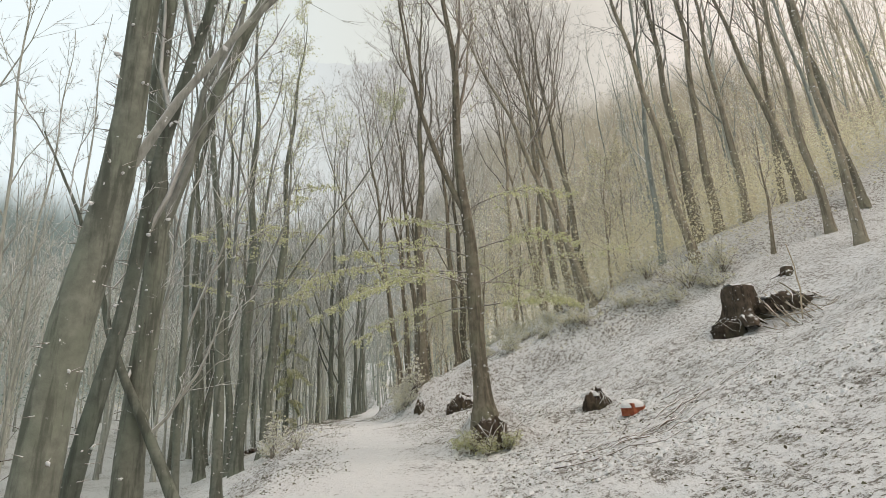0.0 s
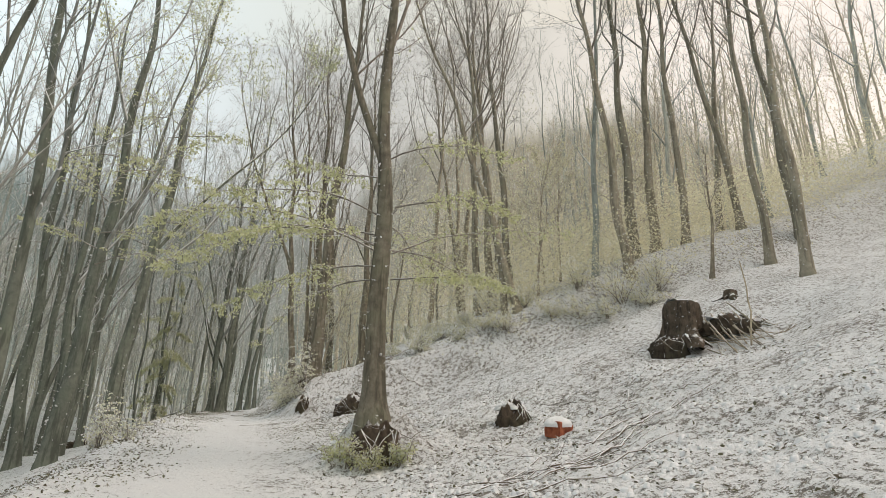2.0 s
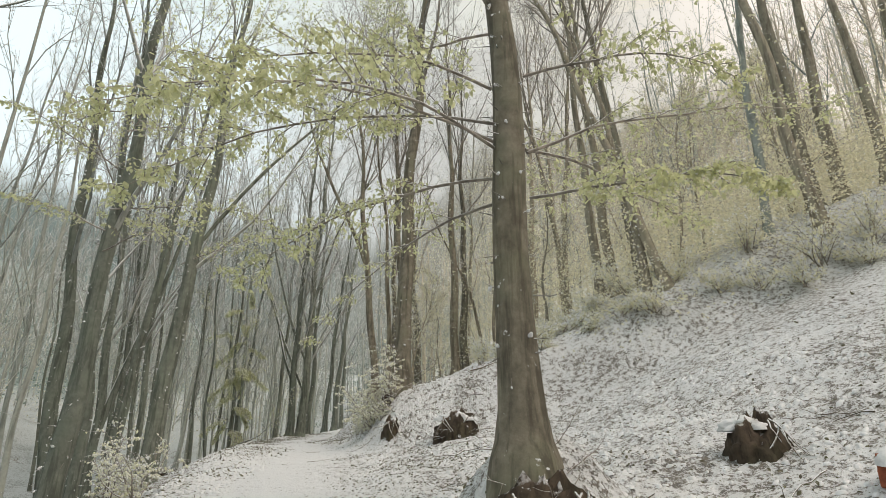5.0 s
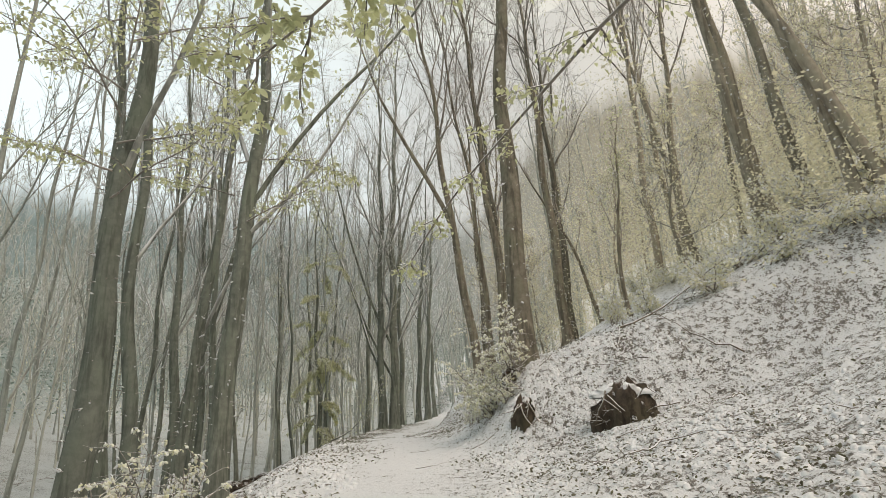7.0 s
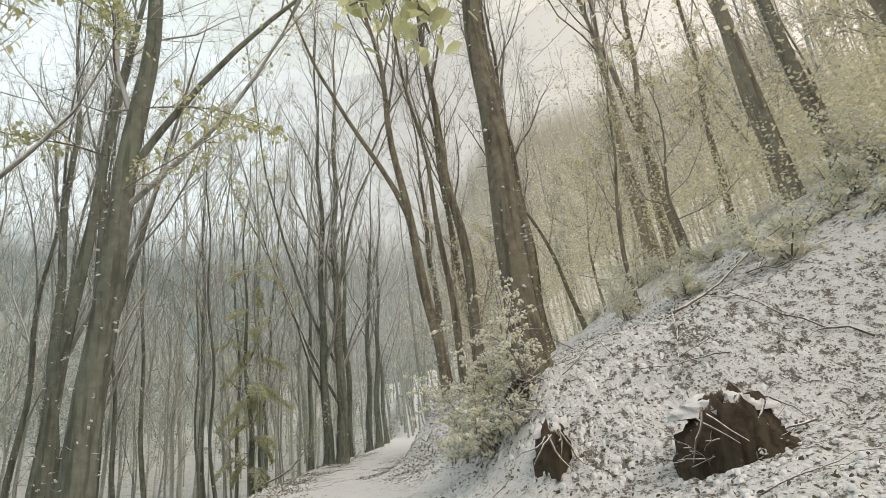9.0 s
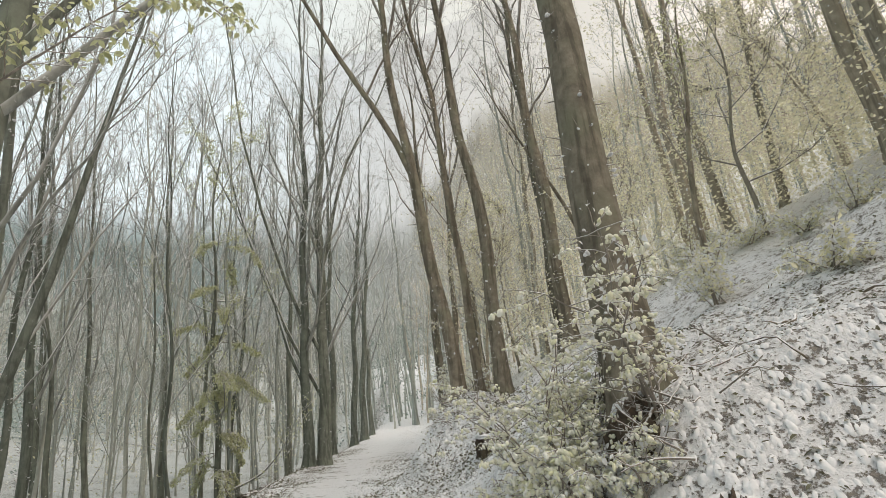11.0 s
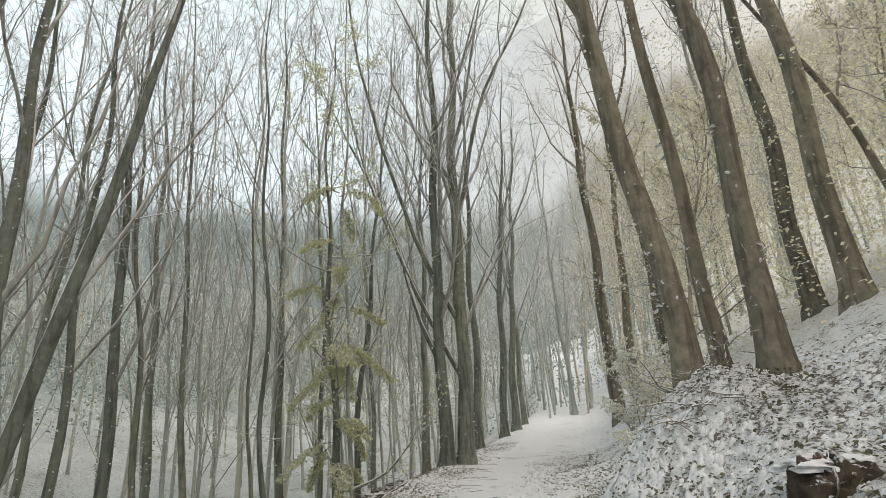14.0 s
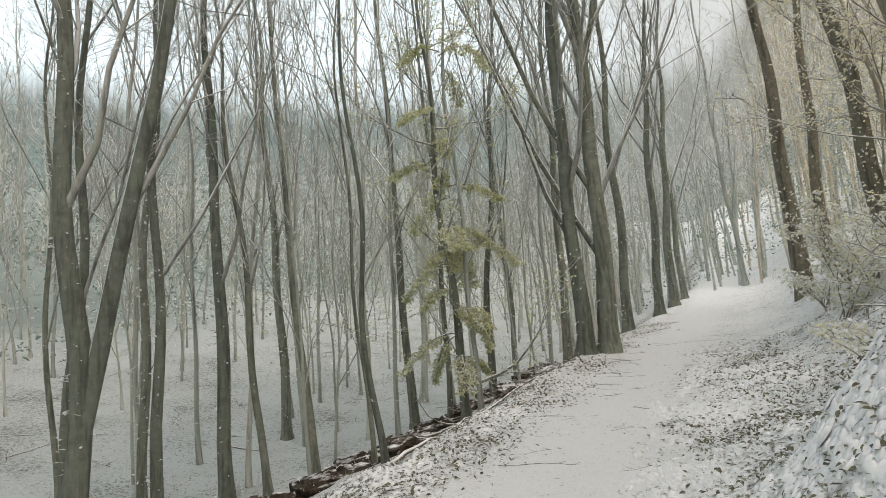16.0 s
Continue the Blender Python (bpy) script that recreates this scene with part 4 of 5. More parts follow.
# ---- low leafy branches, shrubs and saplings ----
def spray(rng, twigs, leaves, start, way, length, droop=-.05, leaf=.085, density=9, thick=.03, wide=1.0):
    """A flat, layered beech branch with side twigs and hanging young leaves."""
    main = wander(rng, start, way, length, 9, .07, droop)
    twigs.tube(main, np.linspace(thick, .006, 10), 5)
    lines = [main[5:]]
    for i in range(2, 10):
        d = unit(main[i] - main[i - 1])
        side = unit(np.cross(d, (0, 0, 1)))
        for s in (-1, 1):
            l = length * wide * rng.uniform(.16, .30) * (1.15 - i / 12)
            tw = wander(rng, main[i], d * .8 + s * side * rng.uniform(.6, 1.1) + (0, 0, .05), l, 4, .10, droop)
            twigs.tube(tw, np.linspace(.010, .004, 5), 3)
            lines.append(tw)
            for e in (1, 2, 3):
                t2 = wander(rng, tw[e], unit(tw[e + 1] - tw[e]) + rng.normal(0, .5, 3) * (1, 1, .3), l * .42, 2, .12, droop)
                twigs.tube(t2, (.005, .004, .003), 3)
                lines.append(t2)
    leaves_along(rng, leaves, lines, density, leaf, .7, .05)


def tree_sprays(tree, seed, items, material):
    rng = np.random.default_rng(seed)
    for start, way, length, droop, leaf, density, wide in items:
        tw, lf = Shape(), Shape()
        spray(rng, tw, lf, np.array(start, float), way, length, droop, leaf * .78, round(density * 1.25), .022, wide)
        branch = part("low_branch", tw, M_TWIG, tree)
        part("foliage", lf, material, branch, "tender yellow-green leaves with a little snow")


tree_sprays(t1, 11, (
    ((-.2, 0, 3.75), (-1, -.40, .30), 4.4, -.065, .088, 14, 1),
    ((-.2, 0, 4.0), (-1, -.10, .34), 4.3, -.065, .088, 14, 1),
    ((-.2, -.1, 3.6), (-.8, -.75, .24), 3.6, -.065, .088, 14, 1),
    ((-.2, .1, 3.3), (-1, .35, .15), 3.4, -.055, .085, 12, 1),
    ((-.2, 0, 4.5), (-.9, -.3, .40), 3.4, -.06, .088, 12, 1),
    ((-.1, .1, 3.0), (-.43, .90, .18), 5.0, -.02, .066, 9, .42),
    ((.2, 0, 3.6), (1, .1, .55), 4.4, -.05, .085, 8, 1),
    ((.2, 0, 3.0), (.95, -.35, .14), 2.5, -.065, .09, 15, 1),
    ((.2, .1, 3.7), (.8, .6, .25), 3.2, -.05, .085, 9, 1),
    ((.1, .1, 4.3), (.1, 1, .12), 3.0, -.05, .08, 5, 1),
    ((.2, 0, 4.7), (.9, -.2, .3), 2.8, -.05, .085, 11, 1),
    ((0, 0, 5.4), (-.7, .5, .4), 3.2, -.04, .085, 10, 1),
    ((0, 0, 5.9), (.8, -.2, .4), 3.0, -.04, .085, 10, 1)), M_LEAF)


rng_l = random.Random(62)
tree_sprays(leafy, 62, [((.0, .0, rng_l.uniform(1.5, 11)), (math.cos(a), math.sin(a), rng_l.uniform(.1, .5)), rng_l.uniform(.8, 2.0), rng_l.uniform(-.26, -.10), .11, 7, 1.3)
                        for a in (rng_l.uniform(0, 6.28) for _ in range(28))], M_LEAF)

for tree, seed, low, high, leaf in ((edge_beech, 43, 6.0, 9.8, .11), (knotted_beech, 44, 7.0, 14.0, .14)):
    tree_sprays(tree, seed, [((.0, .0, low + (high - low) * k / 7), (math.cos(a), math.sin(a), .35), rng_l.uniform(2.0, 3.4), -.05, leaf, 3, 1.2)
                             for k, a in enumerate((-.4, 3.4, .3, -1.2, 4.2, -.7, .1, 3.0))], M_LEAF)


def snowy_shrub(x, y, height, seed, stems, lean, puffs, size, label, lift=0.0):
    """A beech shrub whose leaves sag under cushions of fresh snow."""
    rng = np.random.default_rng(seed)
    ob = base("beech_shrub", x, y, ground_z(x, y) - .04 + lift, label, "shrub", "beech shrubs")
    lf, pf = Shape(), Shape()
    for k in range(stems):
        tw = Shape()
        a = rng.uniform(0, 6.28)
        way = (lean[0] + .45 * math.cos(a), lean[1] + .35 * math.sin(a), rng.uniform(.7, 1.2) * (2 if height > 1.5 else 1))
        main = wander(rng, (rng.normal(0, .05), rng.normal(0, .05), 0), way, height * rng.uniform(.75, 1.15), 8, .13, -.03)
        tw.tube(main, np.linspace(.014, .004, 9), 5)
        lines = []
        for i in range(2, 9):
            for _ in range(2):
                d = rng.normal(0, 1, 3) * (1, 1, .16) + unit(main[i] - main[i - 1]) * .3
                t = wander(rng, main[i], d, rng.uniform(.18, .42) * min(height, 1.3), 4, .16, -.05)
                tw.tube(t, np.linspace(.006, .0025, 5), 3)
                lines.append(t)
        part("stem", tw, M_TWIG, ob)
        pts = np.concatenate([l[1:] for l in lines])
        c = np.repeat(pts[rng.integers(0, len(pts), puffs // 5)], 5, 0)
        c = c + rng.normal(0, size * .36, c.shape) * (1, 1, .55)
        d = rng.normal(0, .5, c.shape) * (1, 1, .5) + (0, 0, -.5)
        d /= np.linalg.norm(d, axis=1, keepdims=True)
        pf.add(*puff_faces(rng, c, d, size * rng.uniform(.4, 1.0, len(c))))
        leaves_along(rng, lf, lines, 2, size * .9, .9, .03)
    tagged(part("clinging_snow", pf, M_CREAM, ob), "cushions of snow sagging over the leaves", kind="stuff")
    part("foliage", lf, M_LEAF_SNOW, ob)


def shrub(x, y, height, width, seed, stems=9, density=7, leaf=.075, material=None, label="low beech shrub with snow-laden yellowish leaves", lift=0.0):
    rng = np.random.default_rng(seed)
    ob = base("beech_shrub", x, y, ground_z(x, y) - .03 + lift, label, "shrub", "beech shrubs")
    lf = Shape()
    for k in range(stems):
        tw = Shape()
        a = rng.uniform(0, 6.28)
        r = rng.uniform(.2, 1)
        way = (math.cos(a) * r * width / height, math.sin(a) * r * width / height, 1)
        l = height * rng.uniform(.7, 1.15)
        main = wander(rng, (rng.normal(0, .06), rng.normal(0, .06), 0), way, l, 7, .12, -.04)
        tw.tube(main, np.linspace(.017, .005, 8), 5)
        lines = [main[4:]]
        for i in range(2, 8):
            for s in range(2):
                d = rng.normal(0, 1, 3) * (1, 1, .35) + unit(main[i] - main[i - 1]) * .5
                t = wander(rng, main[i], d, height * rng.uniform(.14, .30), 3, .15, -.03)
                tw.tube(t, np.linspace(.007, .003, 4), 3)
                lines.append(t)
        leaves_along(rng, lf, lines, density * 2, leaf, .6, .06)
        part("stem", tw, M_TWIG, ob)
    part("foliage", lf, material or M_LEAF_SNOW, ob)
    return ob


snowy_shrub(-1.05, 27.1, 1.6, 21, 6, (-.45, -.75), 110, .066, "tall snow-laden beech shrub at the foot of the bank")
snowy_shrub(-1.75, 27.7, .85, 22, 8, (-.30, -.05), 120, .072, "low snow-laden beech shrub on the bank's lip")
for k, (x, y) in enumerate(((-2.0, 28.7), (-2.25, 29.6), (-2.0, 30.6))):
    snowy_shrub(x, y, .40, 50 + k, 6, (-.15, 0), 60, .042, "low snow-laden beech shoots along the bank's lip")
snowy_shrub(-1.68, 27.85, 1.25, 25, 9, (-.10, 0), 210, .058, "dense snow-laden beech shrub beside the path's bank")
snowy_shrub(-1.45, 28.1, 1.2, 29, 8, (-.12, 0), 190, .058, "dense snow-laden beech shrub beside the path's bank")
snowy_shrub(-1.35, 28.9, .5, 23, 6, (-.2, 0), 60, .042, "low snow-laden beech shoots on the bank's lip")
snowy_shrub(-1.65, 27.2, .85, 24, 8, (-.25, -.05), 120, .072, "low snow-laden beech shrub on the bank's lip")
shrub(6.9, 29.2, 1.5, 1.6, 26, 12)
shrub(7.8, 27.4, 1.1, 1.3, 27, 10)
shrub(5.6, 28.6, .9, 1.2, 28)
shrub(11.6, 25.8, 1.8, 1.8, 29, 12)
shrub(13.2, 25.6, 1.6, 1.6, 30, 12)
shrub(10.1, 26.9, 1.4, 1.6, 31, 10)
for k, (x, y, h) in enumerate(((3.4, 27.4, .8), (4.7, 27.2, .7), (5.9, 26.9, .9), (6.7, 26.5, 1.0), (8.7, 26.3, .9), (9.7, 25.9, 1.1), (10.7, 25.5, 1.0), (12.4, 24.9, .9))):
    shrub(x, y, h, 1.3, 500 + k, 8, 6)
for k, (x, y, h) in enumerate(((2.4, 29.4, .7), (3.7, 28.6, .8), (4.5, 28.4, .9), (5.2, 32.2, .8), (5.1, 33.6, .7), (4.8, 35.2, .8), (5.2, 37.5, .9), (4.6, 40.0, .8), (4.0, 43.0, .9))):
    shrub(x, y, h, 1.2, 520 + k, 7, 6)
snowy_shrub(-2.3, 46.6, 2.2, 32, 10, (-.3, 0), 60, .10, "leafy snow-laden beech shrub leaning out over the path's bank")
for k, (x, y, h) in enumerate(((-2.6, 44.6, 1.5), (-2.0, 45.6, 1.8), (-1.7, 42.4, 1.3), (-2.7, 48.4, 1.6))):
    shrub(x, y, h * .8, 1.3, 540 + k, 8, 5, .085, M_LEAF_SNOW, "pale yellow leafy shrub hanging over the path's bank")
shrub(-2.2, 50.2, 2.2, 1.4, 33, 12)
shrub(-1.3, 43.6, 1.6, 1.2, 34, 10)
shrub(-2.6, 39.6, .8, .8, 35)
snowy_shrub(-5.0, 20.6, 1.0, 36, 8, (0, 0), 90, .06, "small snow-laden leafy shrub on the path's outer edge")
shrub(-6.9, 24.2, .9, 1.0, 37, 9, 7)
snowy_shrub(-6.2, 22.1, 1.5, 42, 7, (.1, 0), 70, .07, "snow-laden leafy shrub on the valley edge of the path")
shrub(1.9, 31.6, 1.1, .8, 38, 9)
shrub(4.0, 36.8, 1.2, 1.2, 39, 9)
for k, (x, y, h) in enumerate(((.65, 15.05, .6), (.95, 14.75, .5), (1.45, 14.8, .45), (.35, 15.4, .45))):
    shrub(x, y, h, .5, 400 + k, 7, 4, .055, M_LEAF, "small leafy shoots at the foot of the beech mound")
snowy_shrub(-1.35, 26.85, .6, 41, 8, (-.05, -.15), 80, .06, "low snow-laden beech shrub by the dark roots")

UNDER = "young beech in pale yellow-green leaf on the slope"
for k, (x, y, h) in enumerate(((9.2, 29.5, 7), (11.3, 32.0, 8), (14.2, 30.5, 7), (12.0, 36.5, 9), (5.2, 35.2, 7), (10.4, 38.6, 8), (16.5, 33.5, 8),
                               (4.6, 43.5, 8), (7.4, 49.0, 9), (18.0, 36.0, 8), (13.6, 42.5, 9), (.8, 49.5, 7), (.2, 58.0, 8), (3.6, 62.0, 9), (-1.2, 43.8, 8), (-.9, 47.2, 9))):
    beech(x, y, .12, (-.03, 0), h, 200 + k, .16, 13, 5, 4, 2.6, .35, leaves=7, material=M_SLOPE, leaf_from=1, sides=7, label=UNDER, name="young_beech", leaf_size=.095)

# ---- stumps, root holes and fallen wood ----
def lump(rng, rx, ry, rz, rough, rings=15, sides=34, skirt=.15):
    """A rough rounded mass, open below."""
    s = Shape()
    pts = []
    ph = rng.uniform(0, 6.28, 6)
    for i in range(rings):
        e = (i / (rings - 1)) * (math.pi / 2)
        for j in range(sides):
            a = 2 * math.pi * j / sides
            k = 1 + rough * (.5 * math.sin(3 * a + ph[0] + 2 * e) + .35 * math.sin(5 * a + ph[1] - 3 * e) + .35 * math.sin(9 * a + ph[2] + 6 * e) * math.sin(7 * e + ph[3]) + .25 * math.sin(16 * a + ph[4] - 9 * e)) + rng.normal(0, rough * .16)
            pts.append((rx * math.cos(e) * math.cos(a) * k, ry * math.cos(e) * math.sin(a) * k, rz * max(math.sin(e), 0) * (k if i < rings - 1 else 1) - (skirt if i == 0 else 0)))
    f = [(i * sides + j, i * sides + (j + 1) % sides, (i + 1) * sides + (j + 1) % sides, (i + 1) * sides + j) for i in range(rings - 1) for j in range(sides)]
    s.add(pts, f)
    return s


def stump(x, y, dia, height, seed, label, roots=7, root_len=.8, tilt=(0, 0), snow_cap=True):
    rng = np.random.default_rng(seed)
    ob = base("tree_stump", x, y, ground_z(x, y) - .05, label, "stump")
    sides = 36
    hs = np.linspace(-.2, height, 12)
    ang = np.arange(sides) * 2 * math.pi / sides
    ph = rng.uniform(0, 6.28, 3)
    k = np.clip(hs / height, 0, 1)
    lob = 1 + (.45 * (1 - k)[:, None] ** 2 + .09) * (.6 * np.cos(3 * ang + ph[0]) + .5 * np.cos(5 * ang + ph[1]))[None, :] + .05 * np.cos(9 * ang + ph[2])[None, :] + rng.normal(0, .035, (12, sides))
    lob[-1] *= .93
    pts = np.stack([tilt[0] * hs, tilt[1] * hs, hs], 1)
    s = Shape()
    s.tube(pts, dia / 2 * (1 + .5 * np.exp(-np.maximum(hs, 0) / (.22 * height))), sides, lobes=lob)
    part("body", s, M_DEAD, ob)
    top = Shape()
    ring = [(tilt[0] * height + dia / 2 * .98 * lob[-1][j] * math.cos(a), tilt[1] * height + dia / 2 * .98 * lob[-1][j] * math.sin(a), height + height * .07 * math.sin(2 * a + ph[2]) + rng.normal(0, .015)) for j, a in enumerate(ang)]
    mid = [(tilt[0] * height + (p[0] - tilt[0] * height) * .55, tilt[1] * height + (p[1] - tilt[1] * height) * .55, height + .06 + .02 * rng.random()) for p in ring]
    top.add(ring + mid + [(tilt[0] * height, tilt[1] * height, height + .07)],
            [(j, (j + 1) % sides, sides + (j + 1) % sides, sides + j) for j in range(sides)] + [(sides + j, sides + (j + 1) % sides, 2 * sides) for j in range(sides)])
    part("snow_cap", top, M_SNOW, ob, "cap of fresh snow on the cut face")
    for r in range(roots):
        a = r * 2 * math.pi / roots + rng.uniform(-.3, .3)
        s = Shape()
        line = wander(rng, (math.cos(a) * dia * .4, math.sin(a) * dia * .4, height * .2), (math.cos(a), math.sin(a), -.3), root_len * rng.uniform(.6, 1.2), 6, .16, -.06)
        s.tube(line, np.linspace(dia * .11, .02, 7), 6)
        part("root", s, M_DEAD, ob)
    return ob


def dark_hollow(x, y, rx, ry, rz, seed, label, sticks=6, roof=.86):
    """A torn root plate with bare dark soil, snow lying on its crown."""
    rng = np.random.default_rng(seed)
    ob = base("root_plate", x, y, ground_z(x, y) - .10, label, "root plate")
    part("soil", lump(rng, rx, ry, rz, .24), M_SOIL, ob)
    cap = lump(rng, rx * roof, ry * roof * .87, rz * .30, .3, skirt=.02)
    cap.v[0][:, 2] += rz * .78
    cap.v[0][:, 1] += ry * .30
    part("snow_cap", cap, M_SNOW, ob, "snow lying on top")
    for k in range(sticks):
        s = Shape()
        a = rng.uniform(3.4, 6.0)
        p = (rx * .8 * math.cos(a), ry * .9 * math.sin(a), rz * rng.uniform(.7, 1.0))
        line = wander(rng, p, (rng.normal(0, .4), -.5, -.6), rz * rng.uniform(.7, 1.3), 5, .2, -.03)
        s.tube(line, np.linspace(.016, .006, 6), 4)
        part("hanging_root", s, M_STICK, ob)
    return ob


def fallen_branch(x, y, turn, length, thick, seed, label, lift=.02, side=3, rise=0.0, name="fallen_branch", wood=None):
    """A stick lying on the ground, its line following the snow, with a few side twigs."""
    rng = np.random.default_rng(seed)
    z0 = ground_z(x, y)
    ob = base(name, x, y, z0, label, "branch", "fallen branches")
    n = 9
    d = np.array([math.cos(turn), math.sin(turn)])
    k = np.linspace(0, length, n)
    bow = rng.normal(0, .035 * length) * np.sin(np.linspace(0, math.pi, n)) + np.cumsum(rng.normal(0, .012 * length, n))
    px, py = d[0] * k - d[1] * bow, d[1] * k + d[0] * bow
    pz = land(x + px, y + py) + bumps(x + px, y + py) - z0 + lift + thick * .4 + rise * k
    line = np.stack([px, py, pz], 1)
    s = Shape()
    s.tube(line, np.linspace(thick, thick * .35, n), 6, cap=True)
    part("stick", s, wood or M_STICK, ob)
    for j in range(side):
        i = rng.integers(2, n - 1)
        w = np.array([*(d * .8 + rng.normal(0, .5, 2)), rng.uniform(0, .25)])
        t = Shape()
        t.tube(wander(rng, line[i], w, length * rng.uniform(.15, .35), 4, .15, -.02), np.linspace(thick * .5, thick * .2, 5), 4)
        part("side_twig", t, wood or M_STICK, ob)
    return ob


stump(10.4, 19.7, 1.05, 1.3, 51, "big dark rotten beech stump with torn roots and a snow cap", 8, 1.1, (.03, -.05))
dark_hollow(9.75, 19.4, .55, .5, .5, 52, "torn dark soil below the big stump under overhanging snow", 8, .4)
dark_hollow(12.0, 19.3, 1.15, .45, .5, 53, "undercut dark soil bank with hanging roots", 8)
dark_hollow(4.55, 18.05, .42, .36, .56, 54, "dark upturned root plate topped with snow on the slope", 5)
dark_hollow(.75, 24.95, .55, .45, .62, 55, "dark root hollow overhung by snowy twigs on the bank", 5)
dark_hollow(-1.95, 33.35, .34, .3, .27, 58, "dark earth scrape under a slab of snow on the bank", 1, 1.05)
dark_hollow(-1.15, 27.15, .27, .24, .34, 65, "dark mossy rotten stump with snow-dotted top on the bank", 3, .7)
stump(13.5, 21.5, .42, .28, 64, "low snowy stump on the upper slope", 5, .5)


def red_block():
    ob = base("terracotta_block", 4.95, 15.95, ground_z(4.95, 15.95) - .03, "broken orange-red terracotta block half buried in snow", "block")
    bm = bmesh.new()
    bmesh.ops.create_cube(bm, size=1)
    for v in bm.verts:
        v.co.x *= .56 if v.co.y < 0 else .44
        v.co.y *= .42
        v.co.z = .34 if v.co.z > 0 else 0
        if v.co.x > 0 and v.co.z > .1:
            v.co.z -= .10
    bmesh.ops.subdivide_edges(bm, edges=bm.edges[:], cuts=3, use_grid_fill=True)
    r = random.Random(4)
    for v in bm.verts:
        v.co += Vector((r.gauss(0, .008), r.gauss(0, .008), r.gauss(0, .008)))
    bmesh.ops.bevel(bm, geom=[e for e in bm.edges if e.is_manifold and e.calc_face_angle(0) > .6], offset=.012, segments=1, affect="EDGES")
    me = bpy.data.meshes.new("body")
    bm.to_mesh(me)
    bm.free()
    me.materials.append(M_RED)
    body = new("body", me)
    body.parent = ob
    cap = lump(np.random.default_rng(9), .34, .27, .17, .06, skirt=.03)
    cap.v[0][:, 2] += .25
    part("snow_cap", cap, M_SNOW, ob, "thick cap of fresh snow")
    ob.rotation_euler = (radians(5), radians(-6), radians(38))


red_block()

def leaning_stick(x0, y0, h0, x1, y1, h1, thick, seed, label):
    """A peeled stick from one spot to another, at heights over the ground."""
    rng = np.random.default_rng(seed)
    ob = base("leaning_stick", x0, y0, ground_z(x0, y0), label, "branch", "fallen branches")
    a, b = np.array((0, 0, h0)), np.array((x1 - x0, y1 - y0, ground_z(x1, y1) - ground_z(x0, y0) + h1))
    k = np.linspace(0, 1, 8)[:, None]
    line = a + (b - a) * k + rng.normal(0, .02, (8, 3)) * np.sin(math.pi * k) + np.sin(math.pi * k) * rng.normal(0, .05, 3)
    s = Shape()
    s.tube(line, np.linspace(thick, thick * .6, 8), 6, cap=True)
    part("stick", s, M_PEELED, ob)
    t = Shape()
    i = int(rng.integers(2, 6))
    t.tube(wander(rng, line[i], b - a + rng.normal(0, .5, 3), .35, 4, .15, 0), np.linspace(thick * .5, .004, 5), 4)
    part("side_twig", t, M_PEELED, ob)


def brush_pile(x, y, width, height, count, seed, label):
    """Crossing snowy twigs heaped over a low dark core, with snow caught on top."""
    rng = np.random.default_rng(seed)
    z0 = ground_z(x, y)
    ob = base("brush_pile", x, y, z0, label, "brush")
    if count > 25:
        part("soil", lump(rng, width * .30, width * .2, height * .22, .4), M_DEAD, ob)
    for k in range(count):
        s = Shape()
        a = rng.uniform(0, 6.28)
        px, py = rng.normal(0, width * .28, 2)
        gz = ground_z(x + px, y + py) - z0
        line = wander(rng, (px, py, gz + rng.uniform(0, .25) * height), (math.cos(a), .6 * math.sin(a), rng.uniform(-.05, .7)), width * rng.uniform(.4, .9), 6, .16, -.05)
        r = rng.uniform(.005, .013)
        s.tube(line, np.linspace(r, r * .4, 7), 4)
        for j in (2, 3, 4, 5):
            s.tube(wander(rng, line[j], line[j + 1] - line[j] + rng.normal(0, .12, 3), width * .18, 3, .2, -.04), (r * .5, r * .4, r * .3, .002), 3)
        part("branch", s, M_TWIG, ob)


def earth_bank(x, y, length, width, height, seed):
    """A torn strip of bare earth and roots along the ditch."""
    rng = np.random.default_rng(seed)
    ob = base("earth_bank", x, y, ground_z(x, y) - .05, "bare dark earth and roots along the ditch below the path", "earth bank", "ditch banks")
    ob.rotation_euler = (0, 0, 1.5 + rng.uniform(-.15, .15))
    part("soil", lump(rng, length, width, height, .34), M_SOIL, ob)
    for k in range(4):
        s = Shape()
        px = rng.uniform(-.8, .8) * length
        s.tube(wander(rng, (px, width * .3, height * .8), (rng.normal(0, .6), 1, .1), rng.uniform(.3, .7), 5, .2, -.12), np.linspace(.014, .005, 6), 4)
        part("root", s, M_STICK, ob)


dark_hollow(-1.0, 26.0, .22, .22, .46, 66, "dark mossy snapped stub among the brambles on the bank", 6)
brush_pile(.75, 25.05, 1.0, .7, 16, 645, "snowy twigs hanging over the dark root hollow")
brush_pile(-10.5, 50.2, 1.8, .8, 26, 646, "dark brush and earth in the ditch below the path")
brush_pile(-10.3, 46.2, 1.6, .7, 26, 647, "dark brush and earth in the ditch below the path")
brush_pile(-2.6, 35.45, .8, .45, 20, 648, "tangle of dark roots and snowy twigs below the bank beeches")
brush_pile(-2.45, 36.0, 1.0, .55, 22, 640, "tangle of snowy roots and twigs below the bank beeches")
brush_pile(-.95, 27.0, .8, .7, 22, 643, "dark brambles and snapped wood heaped against the beech")
dark_hollow(1.1, 15.3, .50, .32, .62, 57, "dark mossy roots under the forked beech", 10, .2)
brush_pile(1.25, 15.25, 1.0, .8, 24, 644, "snowy brambles and roots at the beech's foot")
